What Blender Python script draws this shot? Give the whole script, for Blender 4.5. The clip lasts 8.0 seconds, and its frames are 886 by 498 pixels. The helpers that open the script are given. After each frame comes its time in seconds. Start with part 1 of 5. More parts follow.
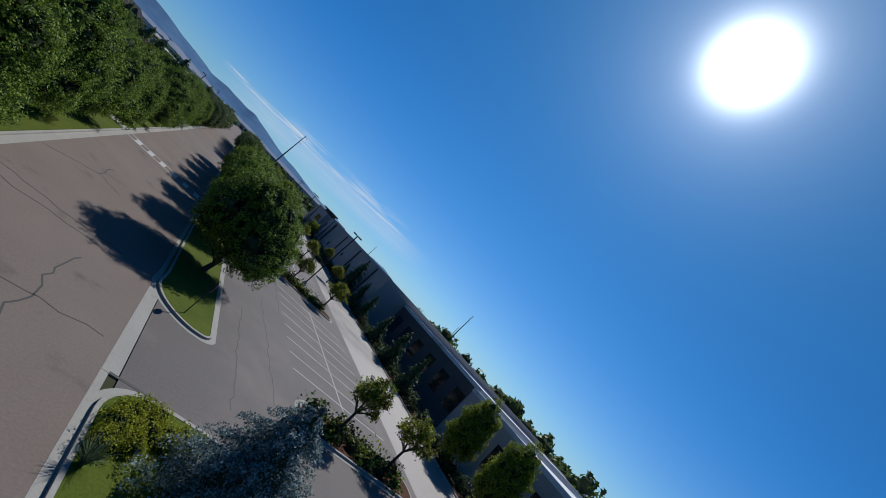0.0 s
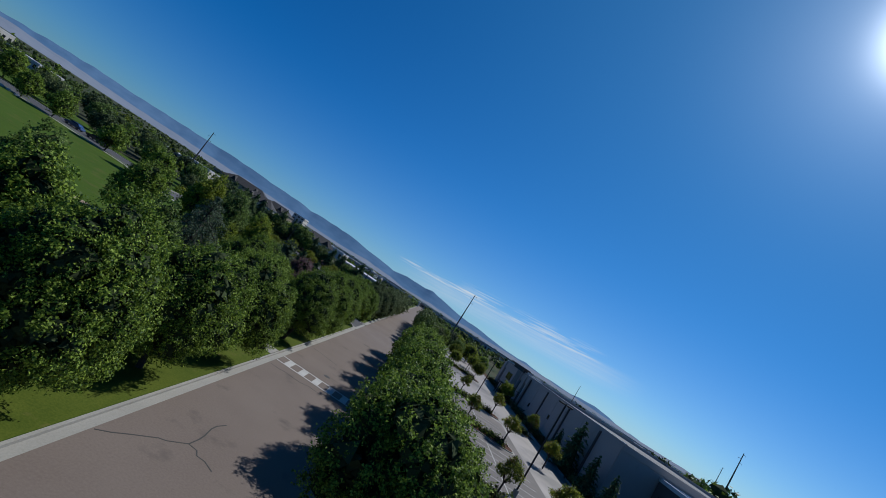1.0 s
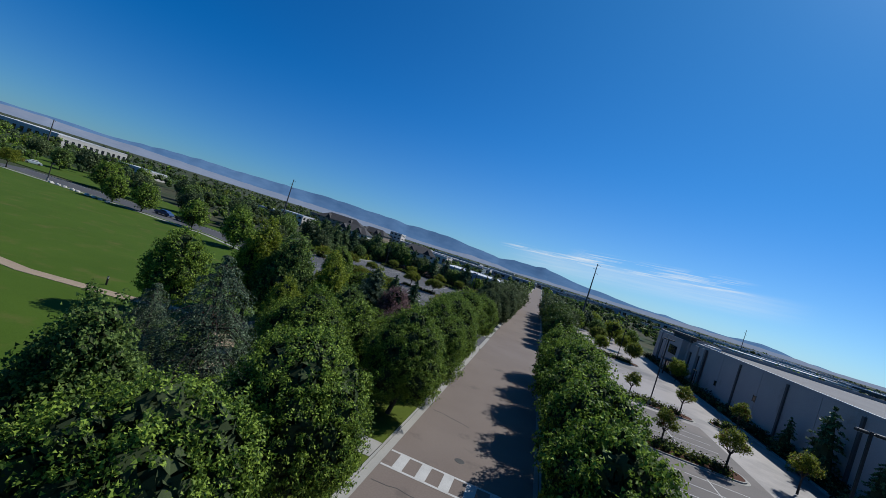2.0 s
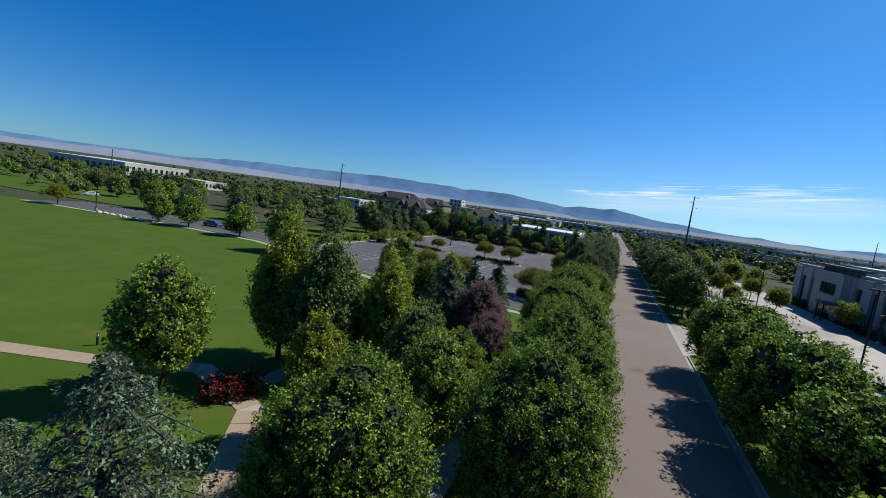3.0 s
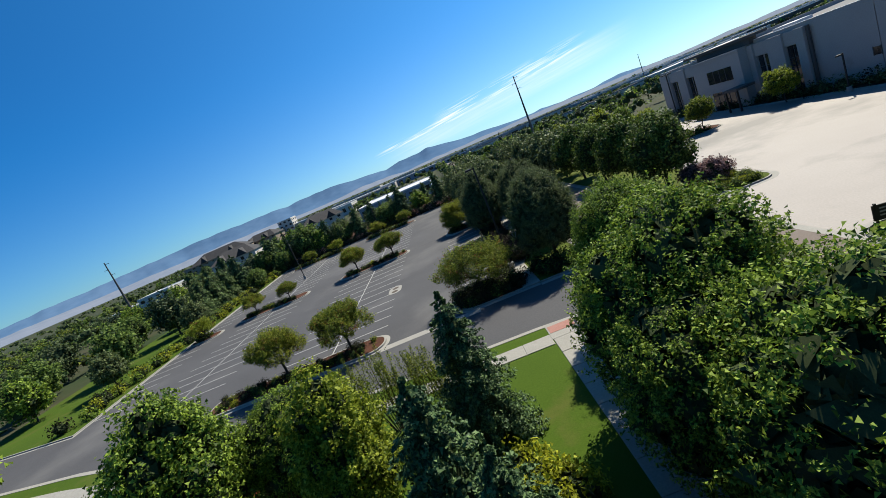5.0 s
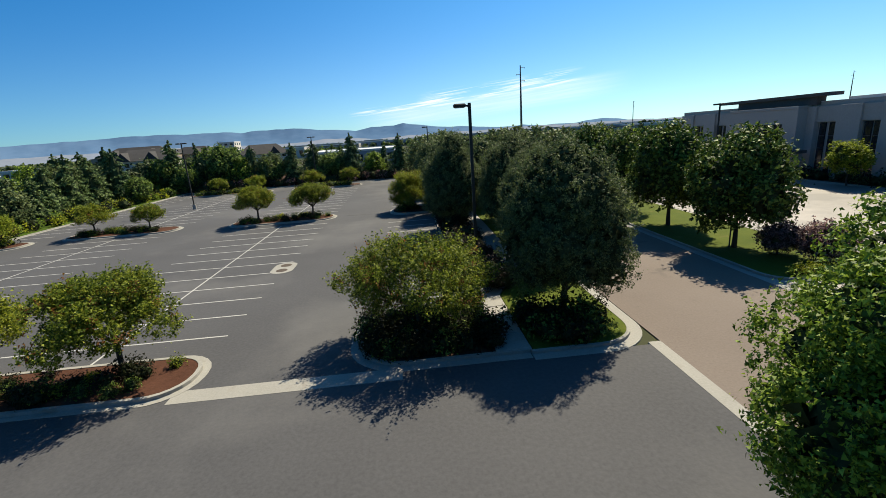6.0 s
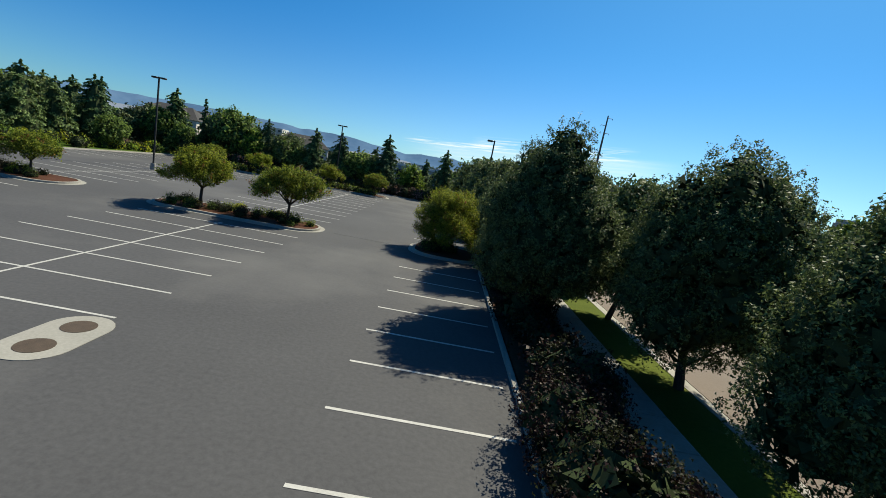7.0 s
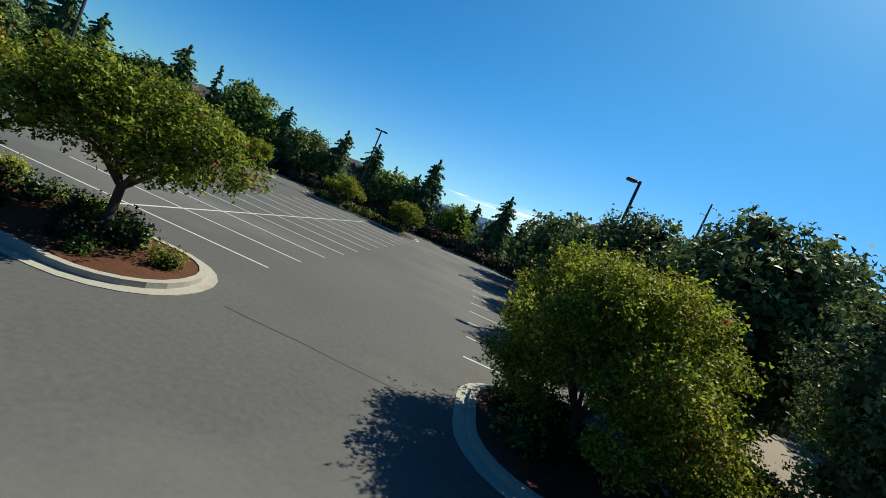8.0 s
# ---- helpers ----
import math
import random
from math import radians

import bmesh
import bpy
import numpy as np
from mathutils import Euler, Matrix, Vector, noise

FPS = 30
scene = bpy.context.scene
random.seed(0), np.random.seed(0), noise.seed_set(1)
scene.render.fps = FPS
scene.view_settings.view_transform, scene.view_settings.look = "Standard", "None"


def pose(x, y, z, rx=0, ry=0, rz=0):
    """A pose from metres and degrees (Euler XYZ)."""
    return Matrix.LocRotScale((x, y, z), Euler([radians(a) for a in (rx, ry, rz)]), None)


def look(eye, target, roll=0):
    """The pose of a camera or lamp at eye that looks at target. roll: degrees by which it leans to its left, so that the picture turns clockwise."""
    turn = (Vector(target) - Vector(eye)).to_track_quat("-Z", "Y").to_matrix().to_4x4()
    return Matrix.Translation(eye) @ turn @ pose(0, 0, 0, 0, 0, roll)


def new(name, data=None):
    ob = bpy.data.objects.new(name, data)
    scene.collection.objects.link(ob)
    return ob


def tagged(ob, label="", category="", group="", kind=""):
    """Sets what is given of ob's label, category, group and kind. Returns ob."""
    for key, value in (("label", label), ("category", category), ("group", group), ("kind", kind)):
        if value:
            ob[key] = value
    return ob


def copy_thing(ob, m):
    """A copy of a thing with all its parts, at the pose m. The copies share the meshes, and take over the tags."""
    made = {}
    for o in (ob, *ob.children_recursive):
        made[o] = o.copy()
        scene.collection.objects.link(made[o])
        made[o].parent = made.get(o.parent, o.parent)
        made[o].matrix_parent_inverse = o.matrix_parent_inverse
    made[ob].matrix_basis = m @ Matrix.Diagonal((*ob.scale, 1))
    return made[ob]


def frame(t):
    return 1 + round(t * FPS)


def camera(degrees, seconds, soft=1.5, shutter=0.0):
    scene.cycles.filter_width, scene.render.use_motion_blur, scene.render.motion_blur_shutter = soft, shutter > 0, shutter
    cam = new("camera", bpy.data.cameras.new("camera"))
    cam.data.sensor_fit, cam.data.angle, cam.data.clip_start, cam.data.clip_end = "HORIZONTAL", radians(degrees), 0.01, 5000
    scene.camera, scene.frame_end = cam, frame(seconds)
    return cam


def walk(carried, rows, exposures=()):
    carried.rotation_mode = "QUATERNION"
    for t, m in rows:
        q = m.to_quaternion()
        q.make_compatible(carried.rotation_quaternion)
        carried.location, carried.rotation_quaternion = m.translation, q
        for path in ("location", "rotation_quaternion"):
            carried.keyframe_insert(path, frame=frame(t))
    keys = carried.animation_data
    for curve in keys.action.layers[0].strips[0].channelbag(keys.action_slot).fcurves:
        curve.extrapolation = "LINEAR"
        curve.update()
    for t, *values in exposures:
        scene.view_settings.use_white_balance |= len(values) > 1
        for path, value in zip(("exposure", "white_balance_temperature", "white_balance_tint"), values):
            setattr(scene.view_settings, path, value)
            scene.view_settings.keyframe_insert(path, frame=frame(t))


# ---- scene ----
cam = camera(91.33, 8.0, soft=0.45)
# seconds, place, turn to the left of the road, elevation, lean to the left
ROWS = [
    (0, 0.02, 0.01, 9.49, -27.25, 8.09, 47.39),
    (0.3, 1.63, 4.22, 10.29, -16.50, 7.11, 44.49),
    (0.5, 2.31, 7.20, 10.64, -12.79, 7.77, 43.15),
    (1, 2.58, 15.01, 11.57, 2.12, 7.07, 33.20),
    (1.5, 1.74, 22.46, 12.54, 9.05, 3.85, 23.30),
    (1.7, 1.09, 25.55, 12.90, 10.97, 2.25, 20.21),
    (2.8, -5.21, 41.66, 14.03, 19.38, -5.32, 12.04),
    (3, -6.66, 44.48, 13.87, 20.62, -6.51, 7.79),
    (3.2, -8.12, 47.24, 13.90, 21.38, -7.50, 2.28),
    (3.5, -9.97, 51.87, 13.56, 21.80, -7.78, -11.36),
    (4, -12.84, 60.46, 12.81, 16.46, -3.24, -32.25),
    (4.5, -15.14, 68.55, 12.85, 7.25, -6.00, -29.75),
    (4.7, -16.00, 72.14, 13.13, 5.51, -7.92, -27.87),
    (5.8, -16.39, 92.04, 10.10, -3.18, -16.42, -6.40),
    (6, -16.35, 95.93, 9.25, -4.07, -14.80, -3.95),
    (6.2, -16.32, 100.14, 8.52, -4.55, -12.78, 0.49),
    (6.5, -16.34, 106.62, 7.80, -3.43, -9.50, 11.33),
    (6.6, -16.34, 108.86, 7.54, -2.54, -8.99, 13.65),
    (7, -16.89, 118.27, 6.28, -1.14, -10.06, 10.85),
    (7.5, -17.89, 129.97, 5.02, -0.25, -4.95, 14.90),
    (7.7, -18.63, 134.60, 4.80, 0.72, -5.06, 20.10),
    (8, -20.02, 141.80, 4.10, 3.60, -4.22, 23.65),
]
walk(cam, [(t, pose(x, y, z, 90 + el, 0, az) @ pose(0, 0, 0, 0, 0, roll)) for t, x, y, z, az, el, roll in ROWS], [(0, -0.16, 5950, 9), (1, -0.18, 5850, 8), (1.7, -0.04, 5850, 8), (3, 0.39, 6250, 8), (4, 0.59, 6450, 8), (5, 0.69, 6750, 5), (6.2, 0.78, 7550, 3), (7, 0.65, 7150, 0), (8, 0.74, 7300, -3)])

# ---- light ----
SUN_AZ, SUN_EL = radians(38.2), radians(46.6)
TO_SUN = Vector((math.sin(SUN_AZ) * math.cos(SUN_EL), math.cos(SUN_AZ) * math.cos(SUN_EL), math.sin(SUN_EL)))
sun = new("sun", bpy.data.lights.new("sun", "SUN"))
sun.data.energy, sun.data.angle, sun.data.color = 5.0, radians(0.5), (1.0, 0.93, 0.82)
sun.matrix_world = look((0, 0, 200), Vector((0, 0, 200)) - TO_SUN)



def build_world():
    world = bpy.data.worlds.new("sky")
    scene.world = world
    world.use_nodes = True
    nt = world.node_tree
    nt.nodes.clear()

    def node(kind, **kw):
        n = nt.nodes.new(kind)
        for key, value in kw.items():
            n.inputs[key].default_value = value
        return n

    def maths(op, a, b=0.0, c=0.0):
        n = nt.nodes.new("ShaderNodeMath")
        n.operation = op
        for i, v in enumerate((a, b, c)):
            if isinstance(v, (int, float)):
                n.inputs[i].default_value = v
            else:
                nt.links.new(v, n.inputs[i])
        return n.outputs[0]

    def span(v, lo0, lo1, hi0, hi1):
        up = nt.nodes.new("ShaderNodeMapRange")
        up.interpolation_type = "SMOOTHSTEP"
        up.inputs["From Min"].default_value, up.inputs["From Max"].default_value = lo0, lo1
        nt.links.new(v, up.inputs["Value"])
        down = nt.nodes.new("ShaderNodeMapRange")
        down.interpolation_type = "SMOOTHSTEP"
        down.inputs["From Min"].default_value, down.inputs["From Max"].default_value = hi0, hi1
        down.inputs["To Min"].default_value, down.inputs["To Max"].default_value = 1, 0
        nt.links.new(v, down.inputs["Value"])
        return maths("MULTIPLY", up.outputs[0], down.outputs[0])

    sky = nt.nodes.new("ShaderNodeTexSky")
    sky.sky_type = "NISHITA"
    sky.sun_disc = False
    sky.sun_elevation, sky.sun_rotation = SUN_EL, SUN_AZ
    sky.altitude, sky.air_density, sky.dust_density, sky.ozone_density = 900, 1.0, 0.1, 3.0
    coord = nt.nodes.new("ShaderNodeTexCoord")
    split = nt.nodes.new("ShaderNodeSeparateXYZ")
    nt.links.new(coord.outputs["Generated"], split.inputs[0])
    x, y, z = split.outputs
    # a deep blue above, paler and cooler towards the horizon
    high = nt.nodes.new("ShaderNodeMapRange")
    high.interpolation_type = "SMOOTHSTEP"
    high.inputs["From Min"].default_value, high.inputs["From Max"].default_value = 0.0, 0.3
    nt.links.new(z, high.inputs["Value"])
    tint = nt.nodes.new("ShaderNodeMix")
    tint.data_type = "RGBA"
    nt.links.new(high.outputs[0], tint.inputs["Factor"])
    tint.inputs["A"].default_value, tint.inputs["B"].default_value = (0.4, 0.77, 1.2, 1), (0.08, 0.72, 1.32, 1)
    rich = nt.nodes.new("ShaderNodeMix")
    rich.data_type, rich.blend_type = "RGBA", "MULTIPLY"
    rich.inputs["Factor"].default_value = 1.0
    nt.links.new(sky.outputs[0], rich.inputs["A"])
    nt.links.new(tint.outputs["Result"], rich.inputs["B"])
    # thin streaks of cloud low over the hills
    az, el = maths("ARCTAN2", x, y), maths("ARCSINE", z)
    rise = maths("SUBTRACT", el, maths("MULTIPLY", az, 0.08))
    place = nt.nodes.new("ShaderNodeCombineXYZ")
    nt.links.new(maths("MULTIPLY", az, 9.0), place.inputs[0])
    nt.links.new(maths("MULTIPLY", rise, 210.0), place.inputs[1])
    wisp = node("ShaderNodeTexNoise", Scale=1.0, Detail=6.0, Roughness=0.6)
    nt.links.new(place.outputs[0], wisp.inputs["Vector"])
    streak = nt.nodes.new("ShaderNodeMapRange")
    streak.inputs["From Min"].default_value, streak.inputs["From Max"].default_value = 0.47, 0.63
    nt.links.new(wisp.outputs[0], streak.inputs["Value"])
    cloud = maths("MULTIPLY", streak.outputs[0], maths("MULTIPLY", span(az, 0.03, 0.1, 0.33, 0.4), span(rise, 0.052, 0.062, 0.078, 0.09)))
    mix = nt.nodes.new("ShaderNodeMix")
    mix.data_type = "RGBA"
    second = maths("MULTIPLY", streak.outputs[0], maths("MULTIPLY", span(az, -0.12, -0.07, 0.06, 0.12), span(rise, 0.05, 0.058, 0.066, 0.074)))
    veil = maths("MULTIPLY", wisp.outputs[0], maths("MULTIPLY", span(az, -0.12, 0.02, 0.35, 0.5), span(rise, 0.012, 0.04, 0.056, 0.07)))
    nt.links.new(maths("MINIMUM", maths("ADD", maths("MULTIPLY", maths("ADD", cloud, second), 0.62), maths("MULTIPLY", veil, 0.55)), 0.95), mix.inputs["Factor"])
    nt.links.new(rich.outputs["Result"], mix.inputs["A"])
    mix.inputs["B"].default_value = (10.0, 10.4, 10.8, 1)
    # the bright aureole of the sun
    dot = nt.nodes.new("ShaderNodeVectorMath")
    dot.operation = "DOT_PRODUCT"
    nt.links.new(coord.outputs["Generated"], dot.inputs[0])
    dot.inputs[1].default_value = TO_SUN
    near = maths("MAXIMUM", dot.outputs["Value"], 0.0)
    glare = 0.0
    for power, gain in ((700.0, 80.0), (170.0, 5.0), (45.0, 3.0), (9.0, 0.55)):
        glare = maths("MULTIPLY_ADD", maths("POWER", near, power), gain, glare)
    wide = nt.nodes.new("ShaderNodeVectorMath")
    wide.operation = "SCALE"
    wide.inputs[0].default_value = (0.3, 1.0, 1.15)
    nt.links.new(maths("MULTIPLY", maths("POWER", near, 3.2), 1.4), wide.inputs["Scale"])
    low = nt.nodes.new("ShaderNodeVectorMath")
    low.operation = "SCALE"
    low.inputs[0].default_value = (2.85, 2.95, 2.95)
    haze = maths("POWER", 2.718, maths("MULTIPLY", maths("ABSOLUTE", z), -7.5))
    nt.links.new(maths("MULTIPLY", maths("MULTIPLY", haze, 2.3), maths("POWER", near, 2.2)), low.inputs["Scale"])
    glow = nt.nodes.new("ShaderNodeVectorMath")
    nt.links.new(wide.outputs[0], glow.inputs[0])
    nt.links.new(low.outputs[0], glow.inputs[1])
    both = nt.nodes.new("ShaderNodeVectorMath")
    nt.links.new(glow.outputs[0], both.inputs[0])
    nt.links.new(glare, both.inputs[1])
    add = nt.nodes.new("ShaderNodeVectorMath")
    nt.links.new(mix.outputs["Result"], add.inputs[0])
    nt.links.new(both.outputs[0], add.inputs[1])
    back = node("ShaderNodeBackground", Strength=0.059)
    nt.links.new(add.outputs[0], back.inputs["Color"])
    out = nt.nodes.new("ShaderNodeOutputWorld")
    nt.links.new(back.outputs[0], out.inputs["Surface"])


build_world()


# ---- materials ----
def material(name, dark, light, rough=0.85, scale=1.0, fine=None, bump=0.2, wear=None, metal=0.0, island=0.0, coords="Object", stretch=(1, 1, 1), sheer=0.0, spec=0.3):
    """A surface that wanders between two colours at a coarse and a fine scale, with grain as relief."""
    m = bpy.data.materials.new(name)
    m.use_nodes = True
    nt = m.node_tree
    bsdf = nt.nodes["Principled BSDF"]
    bsdf.inputs["Roughness"].default_value = rough
    bsdf.inputs["Metallic"].default_value = metal
    bsdf.inputs["Specular IOR Level"].default_value = spec
    tex = nt.nodes.new("ShaderNodeTexCoord")
    put = nt.nodes.new("ShaderNodeMapping")
    put.inputs["Scale"].default_value = stretch
    nt.links.new(tex.outputs[coords], put.inputs["Vector"])

    def noise_at(size, detail):
        n = nt.nodes.new("ShaderNodeTexNoise")
        n.inputs["Scale"].default_value, n.inputs["Detail"].default_value, n.inputs["Roughness"].default_value = size, detail, 0.6
        nt.links.new(put.outputs[0], n.inputs["Vector"])
        return n.outputs[0]

    fine = fine or scale * 14
    coarse_n, fine_n = noise_at(scale, 4), noise_at(fine, 5)
    blend = nt.nodes.new("ShaderNodeMath")
    blend.operation = "MULTIPLY_ADD"
    nt.links.new(fine_n, blend.inputs[0])
    blend.inputs[1].default_value = 0.55
    half = nt.nodes.new("ShaderNodeMath")
    half.operation = "MULTIPLY"
    nt.links.new(coarse_n, half.inputs[0])
    half.inputs[1].default_value = 0.45
    nt.links.new(half.outputs[0], blend.inputs[2])
    value = blend.outputs[0]
    if island:
        geo = nt.nodes.new("ShaderNodeNewGeometry")
        isl = nt.nodes.new("ShaderNodeMath")
        isl.operation = "MULTIPLY_ADD"
        nt.links.new(geo.outputs["Random Per Island"], isl.inputs[0])
        isl.inputs[1].default_value = island
        nt.links.new(value, isl.inputs[2])
        shift = nt.nodes.new("ShaderNodeMath")
        shift.operation = "SUBTRACT"
        nt.links.new(isl.outputs[0], shift.inputs[0])
        shift.inputs[1].default_value = island / 2
        value = shift.outputs[0]
    ramp = nt.nodes.new("ShaderNodeValToRGB")
    ramp.color_ramp.elements[0].position, ramp.color_ramp.elements[1].position = 0.3, 0.7
    ramp.color_ramp.elements[0].color, ramp.color_ramp.elements[1].color = (*dark, 1), (*light, 1)
    nt.links.new(value, ramp.inputs[0])
    colour = ramp.outputs[0]
    if wear:
        col, size, lo, hi = wear
        w = noise_at(size, 6)
        r = nt.nodes.new("ShaderNodeMapRange")
        r.inputs["From Min"].default_value, r.inputs["From Max"].default_value = lo, hi
        nt.links.new(w, r.inputs["Value"])
        mix = nt.nodes.new("ShaderNodeMix")
        mix.data_type = "RGBA"
        nt.links.new(r.outputs[0], mix.inputs["Factor"])
        nt.links.new(colour, mix.inputs["A"])
        mix.inputs["B"].default_value = (*col, 1)
        colour = mix.outputs["Result"]
    nt.links.new(colour, bsdf.inputs["Base Color"])
    if bump:
        b = nt.nodes.new("ShaderNodeBump")
        b.inputs["Strength"].default_value, b.inputs["Distance"].default_value = bump, 0.02
        nt.links.new(fine_n, b.inputs["Height"])
        nt.links.new(b.outputs[0], bsdf.inputs["Normal"])
    if sheer:
        soft = nt.nodes.new("ShaderNodeBsdfTranslucent")
        nt.links.new(colour, soft.inputs["Color"])
        two = nt.nodes.new("ShaderNodeMixShader")
        two.inputs[0].default_value = sheer
        nt.links.new(bsdf.outputs[0], two.inputs[1])
        nt.links.new(soft.outputs[0], two.inputs[2])
        nt.links.new(two.outputs[0], nt.nodes["Material Output"].inputs["Surface"])
    return m


ROAD = material("road_asphalt", (0.12, 0.094, 0.081), (0.165, 0.135, 0.118), 0.9, 0.15, 9.0, 0.25, ((0.0792, 0.066, 0.0594), 0.35, 0.6, 0.75))
LOT = material("lot_asphalt", (0.047, 0.047, 0.052), (0.078, 0.078, 0.084), 0.9, 0.11, 7.0, 0.3, ((0.11, 0.108, 0.11), 0.07, 0.52, 0.75))
LOT_EAST = material("sealed_lot_asphalt", (0.075, 0.066, 0.063), (0.116, 0.101, 0.096), 0.8, 0.1, 7.0, 0.25, ((0.14, 0.118, 0.11), 0.13, 0.5, 0.72))
LOT_PALE = material("worn_lot_asphalt", (0.1782, 0.1551, 0.1452), (0.2508, 0.2244, 0.2112), 0.62, 0.1, 7.0, 0.25, ((0.0858, 0.0792, 0.0792), 0.04, 0.5, 0.62))
SEAL = material("crack_sealant", (0.03, 0.03, 0.03), (0.05, 0.048, 0.045), 0.7, 2.0)
CONCRETE = material("concrete", (0.215, 0.208, 0.19), (0.31, 0.298, 0.275), 0.85, 0.4, 12.0, 0.15, ((0.1976, 0.1748, 0.152), 0.8, 0.58, 0.75))
PATHWAY = material("path_concrete", (0.2178, 0.165, 0.1122), (0.3036, 0.2376, 0.1716), 0.85, 0.5, 12.0, 0.15)
PINK = material("pink_ramp_paver", (0.2508, 0.1122, 0.0924), (0.33, 0.1716, 0.1452), 0.85, 2.0)
PAINT = material("white_road_paint", (0.29, 0.283, 0.276), (0.48, 0.473, 0.459), 0.7, 1.2, 16.0, 0.1, ((0.228, 0.2204, 0.2128), 3.0, 0.62, 0.8))
LAWN = material("lawn_grass", (0.035, 0.066, 0.006), (0.058, 0.098, 0.0105), 0.95, 0.12, 10.0, 0.6, ((0.085, 0.088, 0.022), 0.3, 0.53, 0.78), spec=0.1)
VERGE = material("verge_grass", (0.042, 0.066, 0.007), (0.09, 0.11, 0.015), 0.95, 0.5, 10.0, 0.6, ((0.132, 0.1122, 0.0396), 0.7, 0.6, 0.8), spec=0.1)
BARK_BED = material("bark_mulch", (0.033, 0.0185, 0.0119), (0.0858, 0.0429, 0.0264), 0.95, 1.0, 12.0, 0.8, spec=0.1)
RED_MULCH = material("red_mulch", (0.047, 0.021, 0.013), (0.095, 0.042, 0.028), 0.95, 1.0, 12.0, 0.8, spec=0.1)
PLAIN = material("plain_ground", (0.0264, 0.033, 0.0165), (0.0726, 0.0693, 0.0396), 0.95, 0.012, 0.2, 0.0, ((0.0264, 0.0429, 0.0165), 0.02, 0.45, 0.6), spec=0.1)
BARK = material("tree_bark", (0.033, 0.0264, 0.0211), (0.0792, 0.066, 0.0561), 0.95, 3.0, 25.0, 0.6, stretch=(1, 1, 0.2))
STEEL = material("dark_painted_steel", (0.012, 0.012, 0.013), (0.025, 0.024, 0.023), 0.55, 2.0, bump=0.03)
GALV = material("weathered_mast_steel", (0.066, 0.0594, 0.0561), (0.132, 0.1188, 0.1089), 0.6, 1.0, bump=0.03, metal=0.3)
LENS = material("lamp_lens", (0.4, 0.4, 0.38), (0.55, 0.55, 0.52), 0.3, 5.0, bump=0.0)
WALL = material("tilt_up_concrete_wall", (0.29, 0.262, 0.244), (0.37, 0.336, 0.313), 0.85, 0.15, 6.0, 0.08, ((0.132, 0.1155, 0.1056), 0.1, 0.6, 0.8))
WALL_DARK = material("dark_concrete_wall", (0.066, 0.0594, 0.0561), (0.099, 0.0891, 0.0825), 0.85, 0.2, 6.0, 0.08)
ROOF = material("white_roof_membrane", (0.456, 0.456, 0.456), (0.5928, 0.5928, 0.5928), 0.6, 0.1, 2.0, 0.02, ((0.304, 0.2964, 0.2812), 0.15, 0.55, 0.75))
ROOF_GREY = material("grey_roof_gravel", (0.1056, 0.1023, 0.1056), (0.1716, 0.165, 0.165), 0.9, 0.1, 4.0, 0.05)
SHINGLE = material("dark_roof_shingle", (0.026, 0.026, 0.029), (0.056, 0.053, 0.055), 0.9, 0.3, 5.0, 0.1)
STUCCO = material("pale_stucco", (0.38, 0.3572, 0.3192), (0.5016, 0.4712, 0.4332), 0.85, 0.2, 6.0, 0.05)
STUCCO_TAN = material("tan_stucco", (0.228, 0.1748, 0.1292), (0.304, 0.2432, 0.19), 0.85, 0.2, 6.0, 0.05)
BLUE_PANEL = material("grey_blue_cladding", (0.165, 0.198, 0.2376), (0.2376, 0.2706, 0.3102), 0.6, 0.2, 6.0, 0.02)
RUST = material("rusty_iron_cover", (0.0396, 0.0297, 0.0231), (0.0924, 0.066, 0.0495), 0.8, 3.0)
SIGN_RED = material("sign_red_paint", (0.3, 0.012, 0.015), (0.42, 0.02, 0.02), 0.45, 2.0, bump=0.0)
GLASS = material("dark_window_glass", (0.012, 0.014, 0.018), (0.02, 0.023, 0.03), 0.08, 1.0, bump=0.0, spec=0.6)


def leaves(name, dark, light, sheer=0.4):
    return material(name, dark, light, 0.6, 1.6, 7.0, 0.0, island=1.0, sheer=sheer, spec=0.16)


MAPLE = leaves("maple_leaves", (0.052, 0.095, 0.013), (0.25, 0.345, 0.045), 0.3)
# darker copy of MAPLE with shade put into the leaf colour
MAPLE_EAST = leaves("maple_leaves_darkened_for_shade", (0.024, 0.048, 0.008), (0.14, 0.2, 0.035), 0.2)
MAPLE_DEEP = leaves("deep_green_leaves", (0.055, 0.08, 0.033), (0.15, 0.188, 0.066), 0.26)
LIME = leaves("yellow_green_leaves", (0.0858, 0.1254, 0.0092), (0.3168, 0.363, 0.0396))
TURNING = leaves("turning_leaves", (0.07, 0.1, 0.01), (0.29, 0.315, 0.038), 0.46)
CRAB = leaves("crabapple_leaves", (0.048, 0.08, 0.01), (0.24, 0.275, 0.034), 0.42)
RUSSET = leaves("russet_leaves", (0.09, 0.035, 0.012), (0.26, 0.12, 0.03), 0.3)
SILVERY = leaves("grey_green_leaves", (0.0429, 0.0792, 0.0185), (0.198, 0.2772, 0.066))
PLUM = leaves("plum_leaves", (0.065, 0.034, 0.037), (0.33, 0.21, 0.205))
SPRUCE = leaves("blue_spruce_needles", (0.038, 0.064, 0.035), (0.15, 0.2, 0.11), 0.12)
SPRUCE_BLUE = leaves("pale_blue_spruce_needles", (0.06, 0.09, 0.09), (0.3, 0.38, 0.37), 0.2)
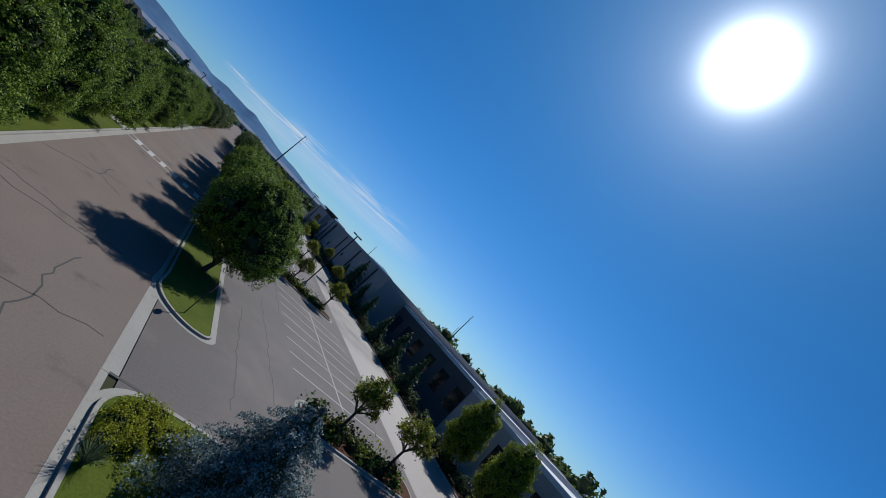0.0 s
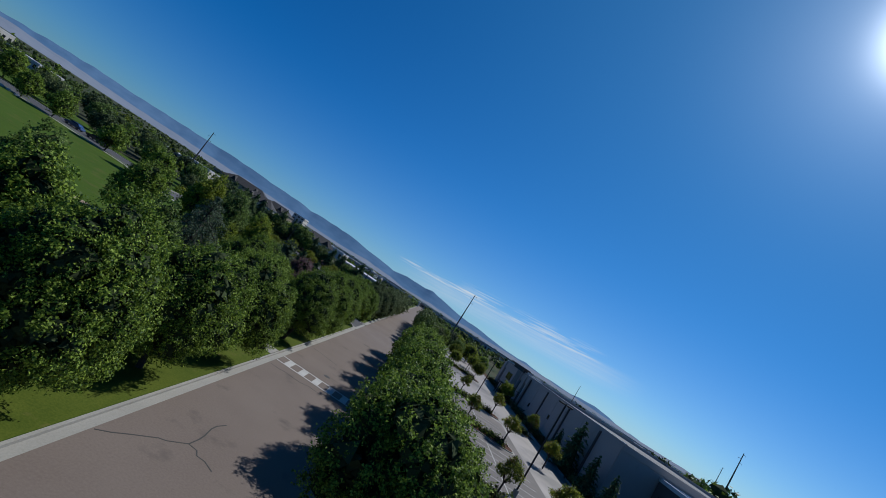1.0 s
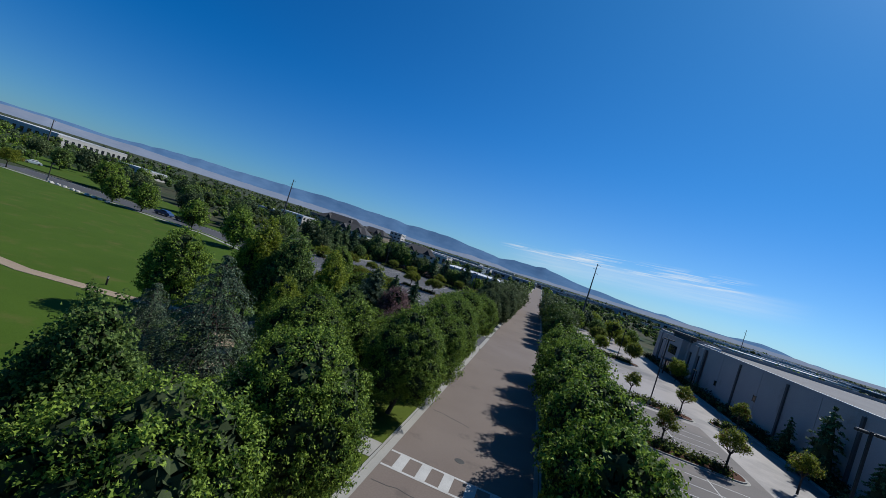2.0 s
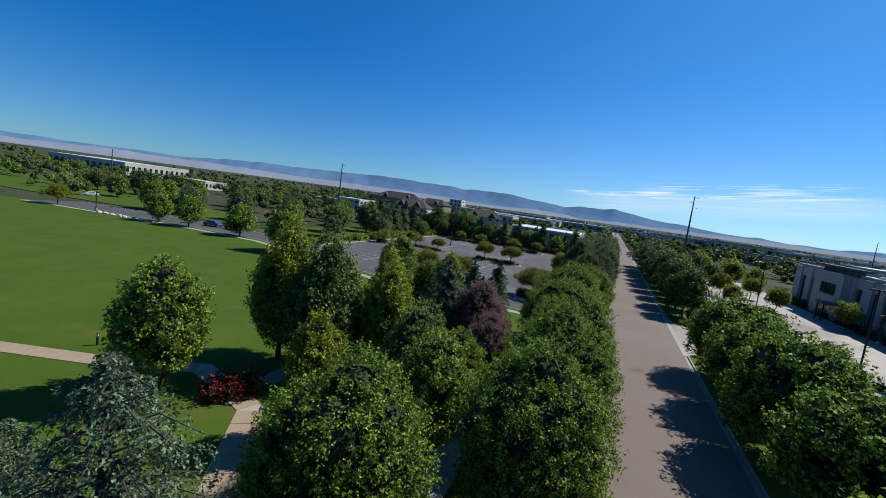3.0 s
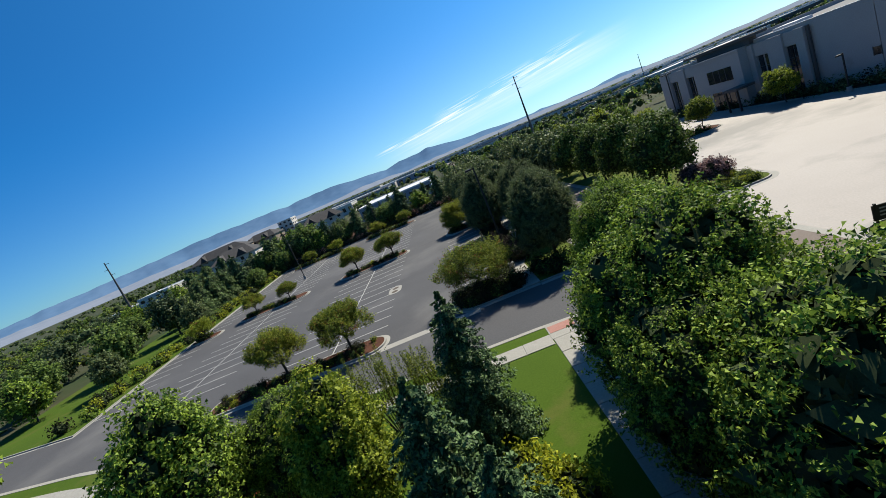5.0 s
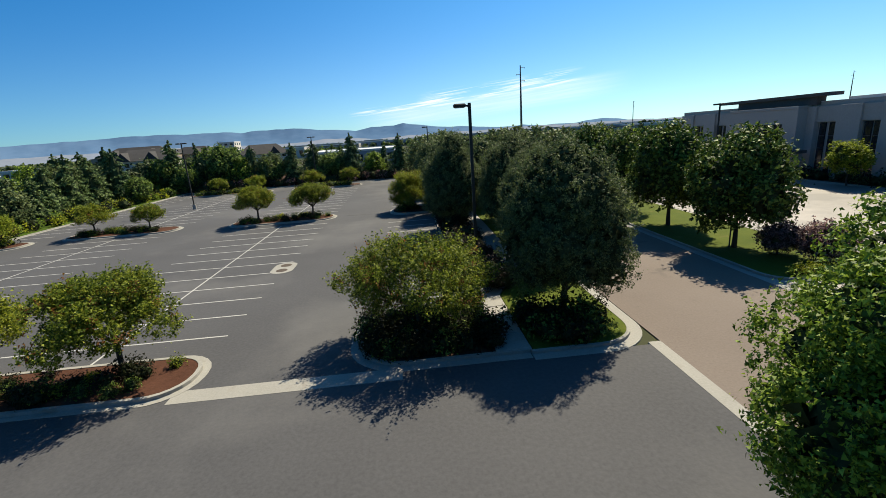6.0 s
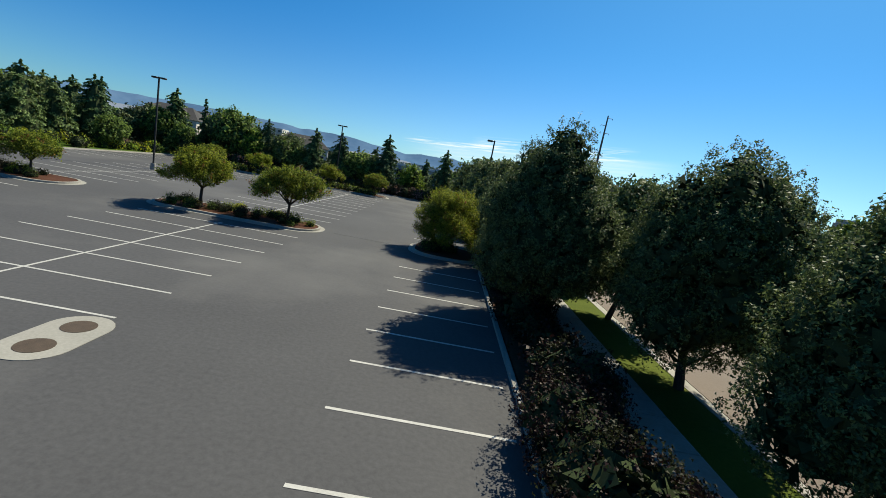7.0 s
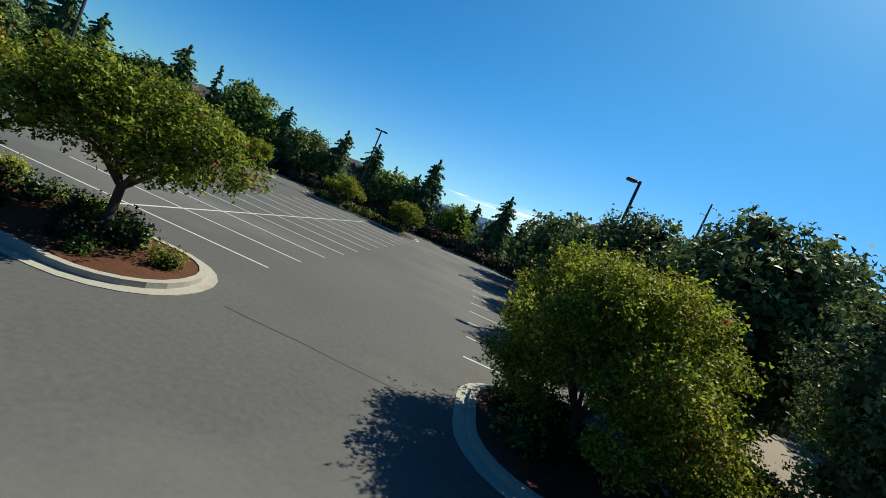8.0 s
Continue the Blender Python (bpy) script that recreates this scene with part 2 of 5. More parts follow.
PINE = leaves("dark_pine_needles", (0.025, 0.055, 0.022), (0.12, 0.19, 0.07), 0.12)
FIR_PALE = leaves("pale_fir_needles", (0.04, 0.075, 0.026), (0.18, 0.25, 0.085), 0.15)
# maroon leaves, darkened further in colour for the trees' shadow
SHRUB_RED = leaves("shade_dark_red_shrub_leaves", (0.012, 0.006, 0.006), (0.029, 0.012, 0.011), 0.15)
SUMAC = leaves("scarlet_leaves", (0.06, 0.008, 0.006), (0.26, 0.03, 0.02), 0.3)
# dark leaves, with the shade of the beds added to their colour
SHRUB_DARK = leaves("shade_dark_shrub_leaves", (0.0092, 0.0112, 0.0053), (0.028, 0.032, 0.013))
SHRUB_YELLOW = leaves("yellow_shrub_leaves", (0.14, 0.16, 0.012), (0.4, 0.42, 0.035))
FAR_LEAF = leaves("distant_leaves", (0.0198, 0.0396, 0.0165), (0.099, 0.132, 0.0495), 0.1)
# shade inside crowns and hedges, put into a dark leaf colour
SHADE = material("shade_dark_inner_foliage", (0.03, 0.042, 0.02), (0.062, 0.08, 0.036), 0.95, 2.0, bump=0.0, spec=0.05)
# distance haze is painted into these two base colours
HAZE_RIDGE = material("far_ridge_haze_in_colour", (0.065, 0.13, 0.235), (0.11, 0.185, 0.3), 1.0, 0.002, 0.01, 0.0, spec=0.0)
HAZE_FOOT = material("foothills_haze_in_colour", (0.15, 0.185, 0.245), (0.2, 0.222, 0.275), 1.0, 0.003, 0.02, 0.0, spec=0.0)


# ---- makers ----
def mesh_from(name, verts, faces, mats, index=None, smooth=False):
    me = bpy.data.meshes.new(name)
    me.from_pydata(verts, [], faces)
    for m in mats:
        me.materials.append(m)
    if index is not None:
        me.polygons.foreach_set("material_index", np.asarray(index, dtype=np.int32))
    if smooth:
        me.polygons.foreach_set("use_smooth", np.ones(len(me.polygons), dtype=bool))
    me.update()
    return me


def part(name, bm, mat, parent, label=""):
    """Links a bmesh, or a mesh, as one mesh object under a thing or a part."""
    if isinstance(bm, bmesh.types.BMesh):
        me = bpy.data.meshes.new(name)
        bm.to_mesh(me)
        bm.free()
        me.materials.append(mat)
    else:
        me = bm
    ob = new(name, me)
    ob.parent = parent
    if label:
        tagged(ob, label)
    return ob


def thing(name, place, label, category, group="", kind="", turn=0.0):
    ob = new(name)
    ob.empty_display_size = 0.3
    ob.matrix_basis = pose(*place, 0, 0, turn)
    return tagged(ob, label, category, group, kind)


def box(bm, x0, x1, y0, y1, z0, z1, bevel=0.0):
    made = bmesh.ops.create_cube(bm, size=1.0, matrix=Matrix.Translation(((x0 + x1) / 2, (y0 + y1) / 2, (z0 + z1) / 2)) @ Matrix.Diagonal((x1 - x0, y1 - y0, z1 - z0, 1)))
    if bevel:
        edges = list({e for v in made["verts"] for e in v.link_edges})
        bmesh.ops.bevel(bm, geom=edges, offset=bevel, segments=1, affect="EDGES")
    return bm


def boxes(*specs, bevel=0.0):
    bm = bmesh.new()
    for s in specs:
        box(bm, *s, bevel=bevel)
    return bm


def slab(outline, z0, z1):
    """A flat body with the given outline."""
    bm = bmesh.new()
    low = [bm.verts.new((x, y, z0)) for x, y in outline]
    face = bm.faces.new(low)
    up = bmesh.ops.extrude_face_region(bm, geom=[face])
    for v in up["geom"]:
        if isinstance(v, bmesh.types.BMVert):
            v.co.z = z1
    bmesh.ops.recalc_face_normals(bm, faces=bm.faces)
    return bm


def offset_line(points, d, closed=False):
    """The line shifted to its left by d."""
    out, n = [], len(points)
    for i, p in enumerate(points):
        a = points[(i - 1) % n] if closed or i else p
        b = points[(i + 1) % n] if closed or i < n - 1 else p
        u = Vector((p[0] - a[0], p[1] - a[1]))
        w = Vector((b[0] - p[0], b[1] - p[1]))
        u = u.normalized() if u.length else w.normalized()
        w = w.normalized() if w.length else u
        na, nb = Vector((-u.y, u.x)), Vector((-w.y, w.x))
        bis = (na + nb)
        bis = bis.normalized() if bis.length > 1e-6 else na
        s = d / max(0.4, bis.dot(na))
        out.append((p[0] + bis.x * s, p[1] + bis.y * s))
    return out


def band(points, d0, d1, z0, z1, closed=False):
    """A solid strip along a line, between two offsets to its left."""
    a, b = offset_line(points, d0, closed), offset_line(points, d1, closed)
    n = len(points)
    bm = bmesh.new()
    rings = [[bm.verts.new((*a[i], z0)), bm.verts.new((*b[i], z0)), bm.verts.new((*b[i], z1)), bm.verts.new((*a[i], z1))] for i in range(n)]
    for i in range(n if closed else n - 1):
        r, s = rings[i], rings[(i + 1) % n]
        for k in range(4):
            bm.faces.new((r[k], r[(k + 1) % 4], s[(k + 1) % 4], s[k]))
    if not closed:
        bm.faces.new(rings[0])
        bm.faces.new(rings[-1][::-1])
    bmesh.ops.recalc_face_normals(bm, faces=bm.faces)
    return bm


def arc(cx, cy, r, a0, a1, n=8):
    return [(cx + r * math.cos(radians(a0 + (a1 - a0) * i / n)), cy + r * math.sin(radians(a0 + (a1 - a0) * i / n))) for i in range(n + 1)]


def rounded(x0, x1, y0, y1, r):
    return arc(x1 - r, y1 - r, r, 0, 90, 6) + arc(x0 + r, y1 - r, r, 90, 180, 6) + arc(x0 + r, y0 + r, r, 180, 270, 6) + arc(x1 - r, y0 + r, r, 270, 360, 6)


def tube(bm, points, radii, sides=8):
    rings = []
    for i, (p, r) in enumerate(zip(points, radii)):
        p = Vector(p)
        way = (Vector(points[min(i + 1, len(points) - 1)]) - Vector(points[max(i - 1, 0)])).normalized()
        side = way.orthogonal().normalized()
        other = way.cross(side)
        rings.append([bm.verts.new(p + r * (math.cos(2 * math.pi * k / sides) * side + math.sin(2 * math.pi * k / sides) * other)) for k in range(sides)])
    for a, b in zip(rings, rings[1:]):
        off = min(range(sides), key=lambda s: sum((a[k].co - b[(k + s) % sides].co).length for k in range(sides)))
        for k in range(sides):
            bm.faces.new((a[k], a[(k + 1) % sides], b[(k + 1 + off) % sides], b[(k + off) % sides]))
    bm.faces.new(rings[0][::-1])
    bm.faces.new(rings[-1])
    return bm


def structure(name, bm, mat, label, category):
    return tagged(part(name, bm, mat, None), label, category, kind="structure")


# ---- ground, roads, kerbs ----
G = 0.12  # height of the lawns over the roads
bm = bmesh.new()
bmesh.ops.create_grid(bm, x_segments=60, y_segments=60, size=4600)
for v in bm.verts:
    v.co.z = -0.06
structure("ground", bm, PLAIN, "flat dry plain with patches of green, reaching to the hills", "ground")

structure("road", slab([(-6.05, -80), (3.35, -80), (3.35, 900), (-6.05, 900)], -0.3, 0.0), ROAD, "worn brown-grey asphalt street with sealed cracks", "road")
structure("pavement_drive_west", slab([(-6.6, 98.5), (-9, 101), (-11.5, 103.2), (-30, 104.1), (-40, 105.5), (-55, 111.2), (-75, 116.4), (-105, 114), (-140, 107), (-140, 118), (-105, 125), (-80, 126), (-66.5, 123), (-66.5, 199), (-12.6, 199), (-12.6, 112), (-6.6, 112)], -0.3, -0.004), LOT, "grey asphalt parking lot and its entrance drive", "parking lot")
structure("pavement_lot_east", slab([(3.9, 100.6), (3.9, 117.6), (12, 117.6), (12, 210), (37, 210), (37, -40), (27, -40), (27, 100.6)], -0.3, -0.002), LOT_PALE, "sun-bleached pale lane and lot beside the warehouse", "parking lot")
structure("pavement_lot_east_south", slab([(27, -40), (7.0, -40), (7.0, 12), (3.9, 12), (3.9, 25.5), (7.1, 25.5), (7.1, 100.6), (27, 100.6)], -0.3, -0.002), LOT_EAST, "grey sealed asphalt parking bays", "parking lot")

# lawns and planted ground
structure("lawn_verge_west", slab([(-6.76, -80), (-6.76, 97.4), (-11.75, 97.4), (-11.75, -80)], -0.3, G + 0.006), VERGE, "sunlit olive grass strip under the street trees", "lawn")
west_south = [(-6.75, -80), (-6.75, 97.5), (-6.95, 99.55), (-7.35, 100.8)] + arc(-11.2, 100.2, 3.4, 30, 90, 6) + [(-14, 103.9), (-20, 104.08), (-30, 104.3), (-40, 105.6), (-55, 110.8), (-75, 116.0), (-105, 113.6), (-140, 106.6), (-330, 60), (-330, -80)]
structure("lawn_park", slab(west_south, -0.3, G), LAWN, "mown green park lawn", "lawn")
structure("lawn_island_east", slab(arc(6.4, 27.6, 2.9, 185, 262, 8) + arc(6.4, 25.6, 0.85, 272, 345, 5) + [(7.25, 99.0)] + arc(5.6, 99.0, 1.6, 0, 90, 5) + arc(5.4, 99.0, 1.6, 90, 180, 5), -0.3, G), VERGE, "sunlit grass strip between street and parking lot", "lawn")
structure("lawn_strip_east", slab(arc(5.4, 118.7, 1.5, 180, 270, 5) + [(9.6, 115.1)] + arc(10.0, 116.4, 1.3, 270, 360, 5) + [(11.3, 210), (3.9, 210)], -0.3, G), VERGE, "grass strip with shrubs beside the street", "lawn")
structure("lawn_corner_east", slab([(3.7, -80), (3.7, 14.6)] + arc(5.6, 15.1, 1.9, 180, 90, 6) + [(9, 17.0), (13, 15), (13, -80)], -0.3, G), VERGE, "planted corner bed with grass and shrubs", "lawn")
structure("lawn_strip_west", slab(arc(-8.6, 114.2, 1.85, 270, 360, 6) + [(-6.75, 900), (-8.75, 900), (-8.75, 125), (-11.6, 119), (-11.6, 112.4)], -0.3, G), VERGE, "grass strip under the street trees", "lawn")
structure("bed_hedge_west", slab([(-13.4, 119.4), (-12.95, 119.4), (-10.55, 125.2), (-10.55, 198), (-13.4, 198)], -0.3, G), BARK_BED, "bark-mulched planting bed along the parking lot", "planting bed")
structure("lawn_west", slab([(-330, 96), (-150, 121), (-122, 127), (-96, 128.5), (-96, 142), (-150, 160), (-330, 172)], -0.3, G), LAWN, "second park lawn beyond the drive", "lawn")
structure("lawn_strip_far_west", slab([(-66.7, 123.5), (-66.7, 199), (-90, 205), (-90, 126.5), (-80, 126.4)], -0.3, G), LAWN, "grass bank beyond the parking lot", "lawn")
structure("bed_north", slab([(-66.5, 199.2), (-6.75, 199.2), (-6.75, 246), (-90, 246), (-90, 205.2), (-66.7, 199.2)], -0.3, G), BARK_BED, "shaded planted bank north of the parking lot", "planting bed")
structure("bed_warehouse", slab([(37.1, -40), (39.95, -40), (39.95, 215), (37.1, 215)], -0.3, G), BARK_BED, "narrow planting bed in front of the warehouse", "planting bed")


def kerb(name, line, side, label="pale concrete kerb with a gutter pan", gutter=0.5, top=0.14, width=0.16, closed=False):
    """A kerb along a line; the road lies on its right where side is 1."""
    ob = structure(name, band(line, 0, side * width, -0.25, top, closed), CONCRETE, label, "kerb")
    if gutter:
        tray = part("gutter", band(line, -side * 0.004, -side * gutter, -0.25, 0.006, closed), CONCRETE, ob)
        tray["label"] = "concrete gutter pan"
    return ob


kerb("kerb_west_south", [(-6.55, -80), (-6.55, 20), (-6.55, 60), (-6.55, 97.5), (-6.75, 99.6), (-7.15, 100.9)] + arc(-11.2, 100.2, 3.6, 30, 90, 8) + [(-14, 104.1), (-20, 104.28), (-30, 104.5), (-40, 105.8), (-55, 111.0), (-75, 116.2), (-105, 113.8), (-140, 106.8)], 1)
kerb("kerb_west_north", [(-11.7, 112.2), (-8.6, 112.2)] + arc(-8.6, 114.2, 2.0, 270, 360, 8) + [(-6.6, 200), (-6.6, 900)], 1)
kerb("kerb_east_south", [(3.55, -80), (3.55, 14.6)] + arc(5.55, 15.1, 2.0, 180, 90, 8) + [(9, 17.1)], -1, gutter=0.3)
kerb("kerb_island_east", [(3.72, 99.2), (3.6, 29.5)] + arc(6.4, 27.6, 2.98, 183, 262, 9) + arc(6.45, 25.6, 0.92, 272, 345, 5) + [(7.33, 27.0), (7.33, 99.2)] + arc(5.6, 99.2, 1.68, 0, 90, 6) + arc(5.4, 99.2, 1.68, 90, 175, 6), 1, "white concrete kerb round the grass island", gutter=0.35)
kerb("kerb_strip_east", [(11.4, 200), (11.4, 117.0)] + arc(10.0, 116.4, 1.4, 0, -90, 6) + [(5.4, 115.05)] + arc(5.4, 118.7, 1.6, 270, 180, 6) + [(3.8, 200), (3.8, 900)], -1)
kerb("kerb_lot_east", [(37.0, 210), (37.0, -40)], 1, "long pale kerb before the warehouse bed")
kerb("kerb_lot_west_bed", [(-13.5, 199), (-13.5, 156.5)], -1, gutter=0.4)
kerb("kerb_lot_west_bed_south", [(-13.5, 147.2), (-13.5, 119.4)], -1, gutter=0.4)
kerb("kerb_lot_far_west", [(-66.6, 199), (-66.6, 123.3), (-80, 126.2), (-105, 125.2), (-140, 118.2)], -1, gutter=0.4)
kerb("kerb_lot_north", [(-66.5, 199.1), (-13.5, 199.1)], 1, gutter=0.4)
structure("gutter_drive_mouth_west", boxes((-6.6, -6.05, 99.6, 112.2, -0.2, 0.004)), CONCRETE, "concrete gutter across the drive mouth", "gutter")
structure("gutter_drive_mouth_east", boxes((3.35, 3.9, 99.6, 118.2, -0.2, 0.004), (3.2, 3.85, 17.3, 26.4, -0.2, 0.004), (3.2, 3.5, 11, 17.27, -0.2, 0.004)), CONCRETE, "wide concrete gutter across the drive mouth", "gutter")
structure("gutter_lot_threshold", boxes((-26.3, -17.2, 111.3, 112.2, -0.2, 0.004)), CONCRETE, "concrete gutter band across the lot entrance", "gutter")


def walkway(name, line, width, step, mat, label):
    """A footpath of single slabs laid along a line, with open joints."""
    base = structure(name, band(line, 0.02, width - 0.02, -0.2, G + 0.012), CONCRETE, label, "footpath")
    for (ax, ay), (bx, by) in zip(line, line[1:]):
        a, b = Vector((ax, ay)), Vector((bx, by))
        way = (b - a).normalized()
        n = max(1, round((b - a).length / step))
        size = (b - a).length / n
        me = mesh_from("slab", *slab_shape(size - 0.025, width), [mat])
        for i in range(n):
            mid = a + way * (size * (i + 0.5)) + Vector((-way.y, way.x)) * (width / 2)
            piece = new("slab", me)
            piece.parent = base
            piece.matrix_basis = pose(mid.x, mid.y, G + 0.01, 0, 0, math.degrees(math.atan2(way.y, way.x)))
    return base


def slab_shape(length, width):
    l, w, b, t = length / 2, width / 2, 0.02, 0.03
    verts = [(-l, -w, 0), (l, -w, 0), (l, w, 0), (-l, w, 0), (-l + b, -w + b, t), (l - b, -w + b, t), (l - b, w - b, t), (-l + b, w - b, t)]
    return verts, [(4, 5, 6, 7), (0, 1, 5, 4), (1, 2, 6, 5), (2, 3, 7, 6), (3, 0, 4, 7)]


walkway("pavement_sidewalk_west", [(-11.8, 10), (-11.8, 102.0)], 1.75, 1.8, CONCRETE, "pale concrete sidewalk between the trees")
walkway("pavement_sidewalk_drive", [(-13.6, 101.4), (-30, 101.4), (-40, 102.6), (-55, 107.8), (-74, 113.2), (-104, 111.2), (-138, 104.5)], -1.3, 1.8, CONCRETE, "pale footpath along the edge of the lawn")
walkway("pavement_sidewalk_north", [(-11.65, 112.4), (-11.65, 119), (-8.8, 125.2), (-8.8, 196)], 1.55, 1.8, CONCRETE, "concrete sidewalk under the street trees")
walkway("pavement_path_park", [(-74, 61), (-58, 58.6), (-44, 59.2), (-36, 62.2), (-31, 65.0), (-25, 63), (-21, 57), (-20.5, 49), (-24, 42), (-34, 36)], 1.5, 1.6, PATHWAY, "buff path curving through the park")
walkway("pavement_path_grove", [(-32.6, 100.4), (-30.6, 96.0), (-29.0, 91.0), (-27.6, 84.0), (-27.0, 75.0), (-27.2, 66.8)], 1.5, 1.6, PATHWAY, "buff path through the park planting")
structure("ramp_west", boxes((-13.6, -11.75, 102.02, 103.93, -0.2, G + 0.03)), CONCRETE, "concrete kerb ramp", "kerb ramp")
structure("ramp_tactile_west", boxes((-13.5, -11.85, 102.8, 103.75, 0, G + 0.045)), PINK, "faded pink tactile pad of a kerb ramp", "tactile pad")
structure("ramp_park_west", boxes((-35.4, -31.4, 100.6, 104.4, -0.2, G + 0.026)), PATHWAY, "pinkish paved landing at the lawn's edge", "landing")
structure("ramp_crosswalk", boxes((-8.4, -6.75, 55.3, 57.5, -0.2, G + 0.03)), CONCRETE, "pale concrete ramp at the crosswalk", "kerb ramp")
structure("ramp_walk_crosswalk", boxes((-11.9, -8.4, 55.5, 57.3, -0.2, G + 0.026)), CONCRETE, "short concrete walk to the crosswalk", "footpath")

# crosswalk: two long lines with bars between them
crossing = structure("marking_crosswalk", boxes((-6.0, 3.2, 55.35, 55.55, 0.002, 0.008), (-6.0, 3.2, 57.4, 57.6, 0.002, 0.008)), PAINT, "worn white crosswalk lines", "road marking")
for i in range(6):
    part("bar", boxes((-5.3 + i * 1.5, -4.65 + i * 1.5, 55.56, 57.39, 0.002, 0.008)), PAINT, crossing)
manhole = tagged(new("manhole_cover", mesh_from("manhole_cover", [(0.36 * math.cos(k * math.pi / 12), 0.36 * math.sin(k * math.pi / 12), 0.0) for k in range(24)] + [(0.33 * math.cos(k * math.pi / 12), 0.33 * math.sin(k * math.pi / 12), 0.015) for k in range(24)], [tuple(range(24, 48))] + [(k, (k + 1) % 24, 24 + (k + 1) % 24, 24 + k) for k in range(24)], [SEAL])), "round iron manhole cover in the street", "manhole cover")
manhole.location = (-1.8, 59.9, 0)

# sealed cracks in the street
rng = random.Random(5)


def crack(name, a, b, wide=0.07, wobble=0.35, z=0.004):
    n = max(4, int((Vector(b) - Vector(a)).length / 0.7))
    line = [(a[0] + (b[0] - a[0]) * i / n + rng.uniform(-wobble, wobble) * (0 < i < n), a[1] + (b[1] - a[1]) * i / n + rng.uniform(-wobble, wobble) * (0 < i < n)) for i in range(n + 1)]
    return structure(name, band(line, -wide / 2, wide / 2, -0.01, z), SEAL, "dark sealed crack in the asphalt", "sealed crack")


for a, b in (((-5.9, 26.9), (1.2, 27.4)), ((-5.9, 25.6), (1.4, 26.2)), ((-0.4, 14.0), (0.1, 23.9)), ((-2.6, 18.3), (2.7, 19.2)), ((-5.95, 33.8), (-3.2, 36.7)), ((-3.2, 36.7), (-3.0, 40.2)), ((-3.2, 36.7), (-1.4, 35.9)), ((-5.8, 53.5), (-0.5, 53.9)), ((-5.6, 67), (-2.2, 66.2))):
    crack("crack_street", a, b, 0.07, 0.22)
crack("crack_lot_joint", (-24.9, 151.6), (-19.2, 151.4), 0.06, 0.06, 0.002)
# plain dark streak by the corner bed, built with the crack maker
crack("dark_streak_drive_east", (3.5, 17.35), (6.0, 17.3), 0.16, 0.05, 0.007)
for a, b in (((9.0, 20), (9.6, 34)), ((12.2, 18), (11.8, 40)), ((14, 40), (14.6, 55))):
    crack("crack_lot_east", a, b, 0.06, 0.15, 0.003)


# ---- lot markings ----
def stall_rows(name, x0, x1, ys, spine=None, width=0.11):
    rows = structure(name, boxes(*([(spine - width / 2, spine + width / 2, ys[0] - 2.7, ys[-1] + 0.6, -0.002, 0.003)] if spine else [(x0, x1, ys[0] - width / 2, ys[0] + width / 2, -0.002, 0.003)])), PAINT, "white painted parking stall lines", "road marking")
    me = mesh_from("line", [(x0, -width / 2, 0), (x1, -width / 2, 0), (x1, width / 2, 0), (x0, width / 2, 0), (x0, -width / 2, 0.005), (x1, -width / 2, 0.005), (x1, width / 2, 0.005), (x0, width / 2, 0.005)], [(4, 5, 6, 7), (0, 1, 5, 4), (1, 2, 6, 5), (2, 3, 7, 6), (3, 0, 4, 7)], [PAINT])
    for y in ys if spine else ys[1:]:
        line = new("line", me)
        line.parent = rows
        line.location = (0, y, 0)
    return rows


STALL = 2.74
middle = [117.25 + STALL * i for i in range(12)]
stall_rows("marking_bay_middle", -37.2, -26.2, middle, -31.7)
stall_rows("marking_bay_middle_north", -37.2, -26.2, [156.1 + STALL * i for i in range(12)], -31.7)
stall_rows("marking_bay_west", -56.0, -45.2, [119.9 + STALL * i for i in range(11)], -50.6)
stall_rows("marking_bay_west_north", -56.0, -45.2, [156.1 + STALL * i for i in range(12)], -50.6)
stall_rows("marking_bay_kerb", -18.85, -13.95, [120.0 + STALL * i for i in range(10)])
stall_rows("marking_bay_kerb_north", -18.85, -13.95, [156.2 + STALL * i for i in range(14)])
stall_rows("marking_bay_kerb_west", -66.1, -61.2, [126.0 + STALL * i for i in range(26)])
stall_rows("marking_bay_east", 14.6, 25.4, [30.5 + STALL * i for i in range(8)], 20.0)
stall_rows("marking_bay_east_north", 14.6, 25.4, [60.5 + STALL * i for i in range(7)], 20.0)
stall_rows("marking_bay_east_far", 14.6, 25.4, [86.5 + STALL * i for i in range(4)], 20.0)

# an oval concrete pad with two round covers
pad = thing("drain_pad", (-26.5, 129.3, 0), "white oval concrete pad with two brown round covers, set in asphalt", "drain pad")
part("pad", slab(rounded(-0.85, 0.85, -1.5, 1.5, 0.84), -0.1, 0.012), CONCRETE, pad)
for dy in (-0.68, 0.68):
    c = part("cover", slab(arc(0, dy, 0.43, 0, 342, 19), 0, 0.022), RUST, pad, "rusty brown round cover")


# ---- planted islands in the lots ----
def lot_island(name, x0, x1, y0, y1, r, label, bed=RED_MULCH):
    outline = rounded(x0, x1, y0, y1, r)
    body = structure(name, slab(offset_line(outline, 0.5, True), -0.2, 0.13), bed, label, "planted island")
    part("kerb", band(outline, 0.32, 0.5, -0.2, 0.155, True), CONCRETE, body, "raised concrete kerb")
    part("gutter", band(outline, 0, 0.32, -0.2, 0.012, True), CONCRETE, body, "flat concrete apron")
    return body


